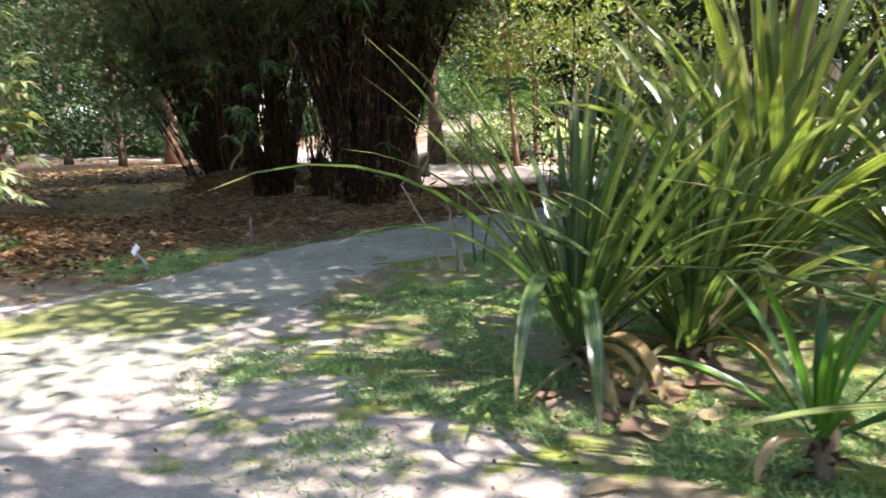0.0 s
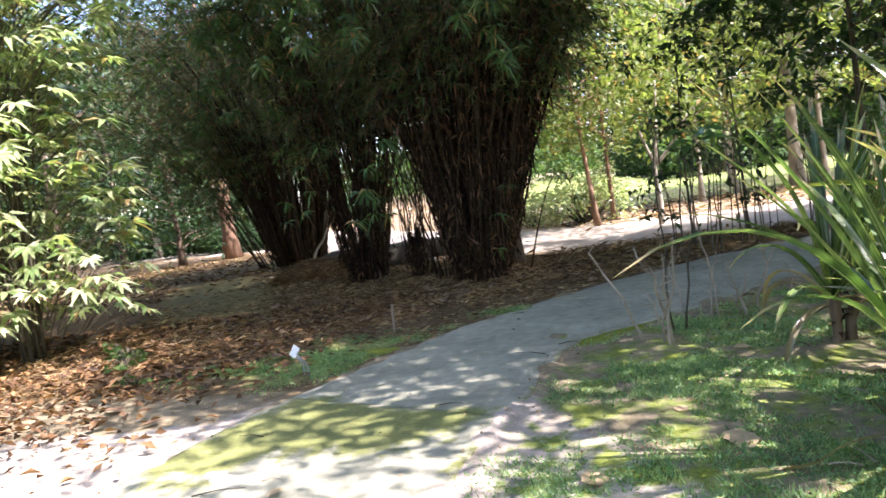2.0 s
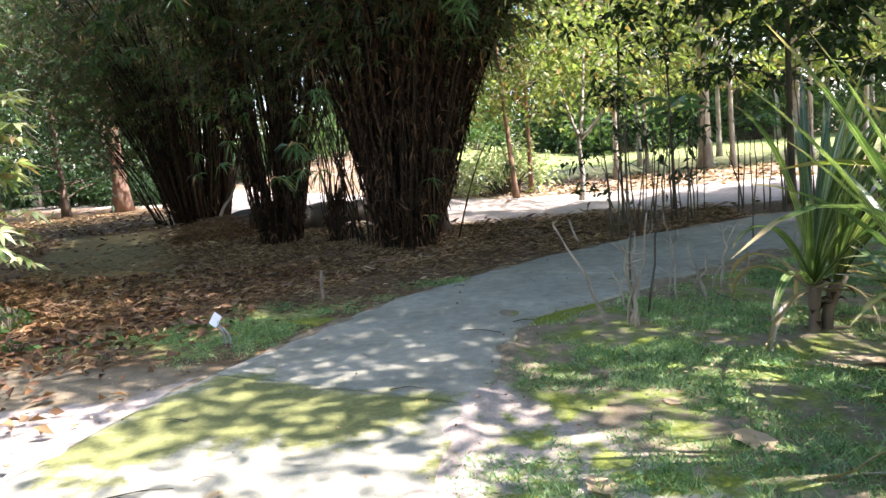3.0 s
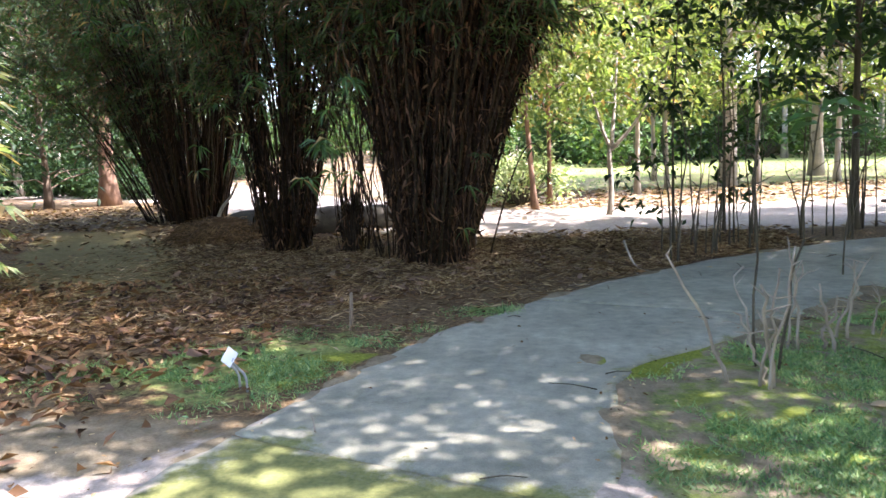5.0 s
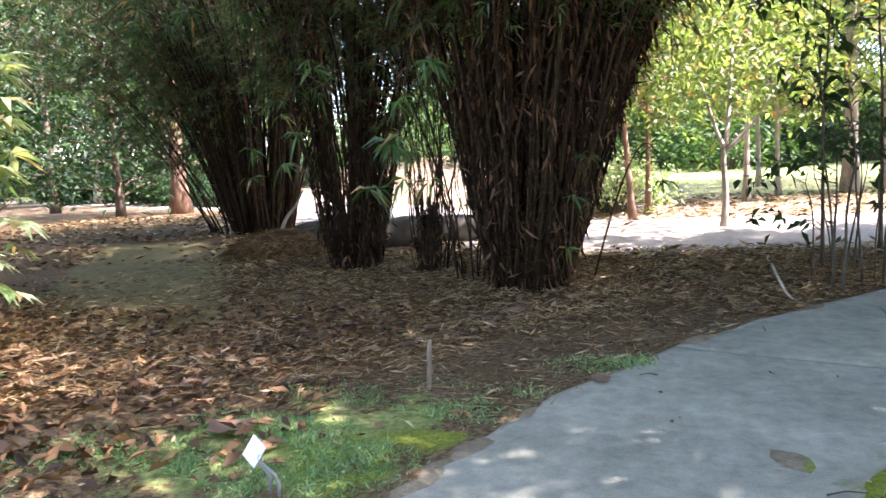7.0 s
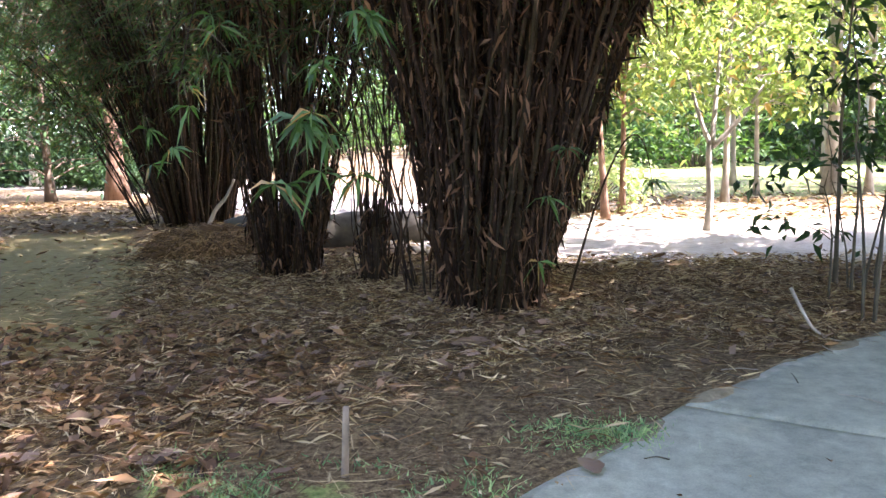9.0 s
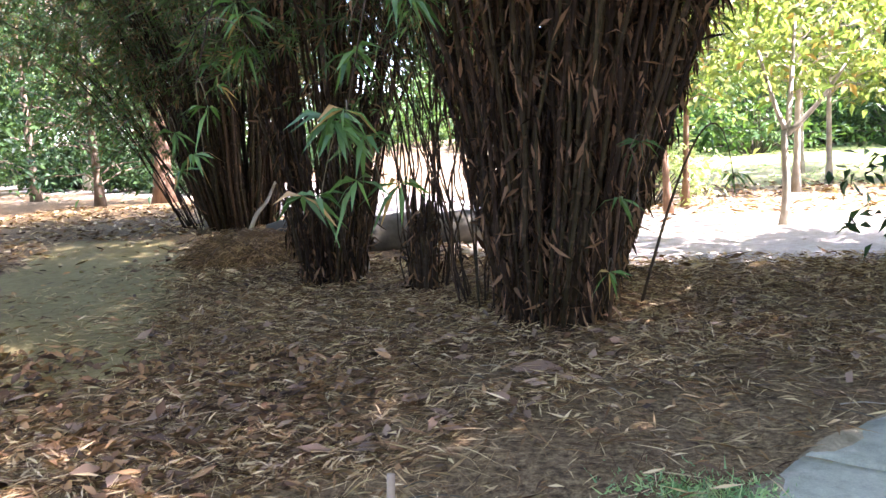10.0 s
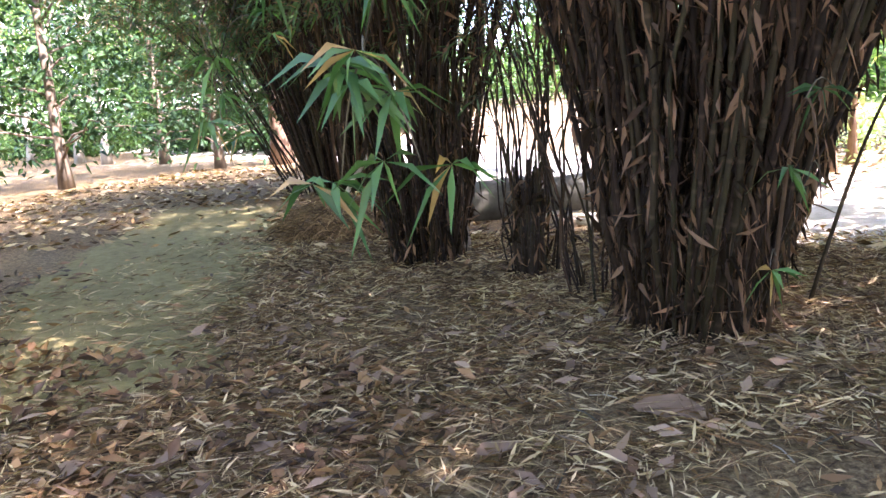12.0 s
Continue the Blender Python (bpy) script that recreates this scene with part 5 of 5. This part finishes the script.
# ---- leaf litter and ground cover ----
def scatter(n, x0, x1, y0, y1, keep):
    x, y = rng.uniform(x0, x1, n), rng.uniform(y0, y1, n)
    k = rng.uniform(0, 1, n) < keep(x, y)
    return x[k], y[k]


def litter_density(x, y):
    d = np.clip(0.15 - inside(x, y, PATH_AREA), 0, 1)
    d = np.where(inside(x, y, PATH_AREA) > 0.02, 0.012, np.clip(d * 3, 0.1, 1))
    left = (x < np.interp(y, LEFT[:, 1], LEFT[:, 0])) | (y > 13.2)
    open_sand = soft(y - 8.0 + 0.25 * (x + 3) + 0.6 * wave(x, y, 0.9), 0.8)
    bare = np.clip(1.1 - soft(inside(x, y, TRAIL) + 0.25 * wave(x, y, 0.5, 8.0), 0.4), 0.09, 1)
    apron = 1 - 0.85 * soft(10.2 + 0.8 * np.tanh((x + 2.4) / 0.6) - 0.35 * np.clip(x, 0, 3) - y + 0.35 * wave(x, y, 0.7), 0.35) * soft(x + 3.9, 0.4)
    patch = np.clip(0.65 + 0.5 * wave(x, y, 0.55, 4.0), 0.1, 1)
    road = soft(distance_to(x, y, ROAD) - 2.0, 0.4)
    return d * np.where(left, 1.0, 0.03) * np.clip(open_sand, 0.04, 1) * bare * apron * patch * np.clip(road, 0.02, 1)


def lay(name, label, x, y, long, wide, material, tilt=0.35, lift=0.012):
    n = len(x)
    d = rand_dirs(n, -0.12, tilt)
    g = Geo().leaves(np.stack([x, y, height(x, y) + lift + rng.uniform(0, 0.03, n)], 1), d, rand_dirs(n, 0.5, 1.0), long, wide, rng.uniform(-0.1, 0.12, n), rng.uniform(-0.1, 0.45))
    single(name, g.mesh(name, material), label=label, category="leaf litter", kind="stuff")


x, y = scatter(120000, -7.5, 2.5, 8.6, 15.2, litter_density)
lay("leaf_litter", "dense litter of narrow dry bamboo leaves", x, y, rng.uniform(0.04, 0.16, len(x)), rng.uniform(0.005, 0.017, len(x)), LITTER_LEAF)
x, y = scatter(26000, -6.5, 2.0, 8.8, 13.5, lambda x, y: np.clip(litter_density(x, y) + 0.12 * (inside(x, y, PATH_AREA) < 0), 0, 1))
lay("straw_litter", "thin straw and broken bamboo twigs on the litter", x, y, rng.uniform(0.08, 0.32, len(x)), rng.uniform(0.002, 0.006, len(x)), LITTER_LEAF, 0.2, 0.02)
x, y = scatter(17000, -8.5, 2.5, 7.2, 16.5, lambda x, y: litter_density(x, y) * (0.35 + 0.65 * soft(-4.3 - x + (9.5 - y) * 0.8, 1.2)))
lay("broad_leaf_litter", "brown broad dry leaves strewn over the soil", x, y, rng.uniform(0.05, 0.15, len(x)), rng.uniform(0.018, 0.048, len(x)), BROWN_LEAF, 0.4)
x, y = scatter(1000, -6.0, 0.5, 8.6, 12.6, litter_density)
lay("tan_leaf_litter", "large flat tan leaves on top of the litter", x, y, rng.uniform(0.08, 0.19, len(x)), rng.uniform(0.03, 0.06, len(x)), TAN_LEAF, 0.3, 0.025)
x, y = scatter(16000, -16, 9, 14.5, 25, litter_density)
lay("leaf_litter", "dry litter spread under and behind the bamboo", x, y, rng.uniform(0.10, 0.24, len(x)), rng.uniform(0.03, 0.07, len(x)), LITTER_LEAF)
x, y = scatter(9000, -12, -3.0, 5.5, 11.5, lambda x, y: 0.10 + 0.9 * soft(-x - 3.6 - 0.45 * (7.6 - y) + 0.6 * wave(x, y, 0.8), 0.8))
lay("broad_leaf_litter", "large reddish-brown leaves under the shrubs", x, y, rng.uniform(0.05, 0.15, len(x)), rng.uniform(0.025, 0.06, len(x)), BROWN_LEAF, 0.5)
x, y = scatter(9000, -6, 3.5, 3.0, 9.5, lambda x, y: np.where(inside(x, y, PATH_AREA) > 0.1, 0.05, 0.5) * np.clip(0.5 + 0.7 * wave(x, y, 0.5, 6.0), 0.05, 1))
lay("leaf_crumbs", "crumbled dry leaf bits over sand and concrete", x, y, rng.uniform(0.012, 0.045, len(x)), rng.uniform(0.008, 0.02, len(x)), LITTER_LEAF, 0.4, 0.02)


def cover_density(x, y):
    off = -inside(x, y, PATH_AREA)
    right = x > np.interp(y, RIGHT[:, 1], RIGHT[:, 0])
    base = soft(wave(x, y, 0.45, 1.0) + 0.5 * wave(x, y, 0.17, 2.0) - 0.08, 0.3)
    edge = np.clip(off * 2.0, 0, 1) * soft(y - 4.5 + 0.45 * x, 0.7)
    a = np.where(right, base * edge, 0) * (1 - 0.9 * soft(inside(x, y, MOSS_BESIDE), 0.1))
    b = soft(inside(x, y, [(-4.3, 8.0), (-3.3, 9.1), (-2.0, 9.1), (-2.3, 8.2), (-2.8, 7.4), (-3.4, 7.5)]), 0.3) * base * (off > 0)
    c = np.exp(-(((x + 1.45) / 0.22) ** 2 + ((y - 9.72) / 0.16) ** 2))
    return np.maximum(np.maximum(a, b * 0.8), c)


def blades(x, y, long, wide, lift=-0.003):
    """Upright blades of one triangle each."""
    n = len(x)
    p = np.stack([x, y, height(x, y) + lift], 1)
    d = rand_dirs(n, 0.25, 1.0)
    side = unit(np.cross(d, rand_dirs(n))) * np.asarray(wide)[:, None] / 2
    v = np.stack([p - side, p + side, p + d * np.asarray(long)[:, None]], 1).reshape(-1, 3)
    return Geo().add(v, np.arange(3 * n))


x, y = scatter(620000, -4.4, 4.6, 3.6, 11.8, cover_density)
n = len(x)
tall = np.clip(0.5 + 0.5 * wave(x, y, 0.2, 5.0), 0.15, 1)
g = blades(x, y, rng.uniform(0.015, 0.06, n) * (0.4 + 1.1 * tall), rng.uniform(0.005, 0.013, n))
single("ground_cover", g.mesh("ground_cover", GRASS), label="patchy low green ground cover on sandy soil", category="grass", kind="stuff")
x, y = scatter(16000, -4.4, 4.6, 3.6, 11.8, cover_density)
n = len(x)
g = Geo().leaves(np.stack([x, y, height(x, y) + 0.006], 1), rand_dirs(n, -0.05, 0.5), rand_dirs(n, 0.4, 1.0), rng.uniform(0.02, 0.05, n), rng.uniform(0.012, 0.022, n), rng.uniform(0, 0.2, n))
single("creeping_weeds", g.mesh("creeping_weeds", GRASS), label="small creeping green weeds among the ground cover", category="grass", kind="stuff")
x, y = scatter(9000, -3, 26, 22, 44, lambda x, y: soft(inside(x, y, LAWN), 0.8) * np.clip((46 - y) / 20, 0, 1))
n = len(x)
g = Geo().leaves(np.stack([x, y, height(x, y) - 0.01], 1), rand_dirs(n, 0.2, 1.0), rand_dirs(n), rng.uniform(0.06, 0.16, n), rng.uniform(0.015, 0.03, n), 0.2)
single("lawn_grass", g.mesh("lawn_grass", GRASS), label="sunlit short green lawn behind the road", category="grass", kind="stuff")
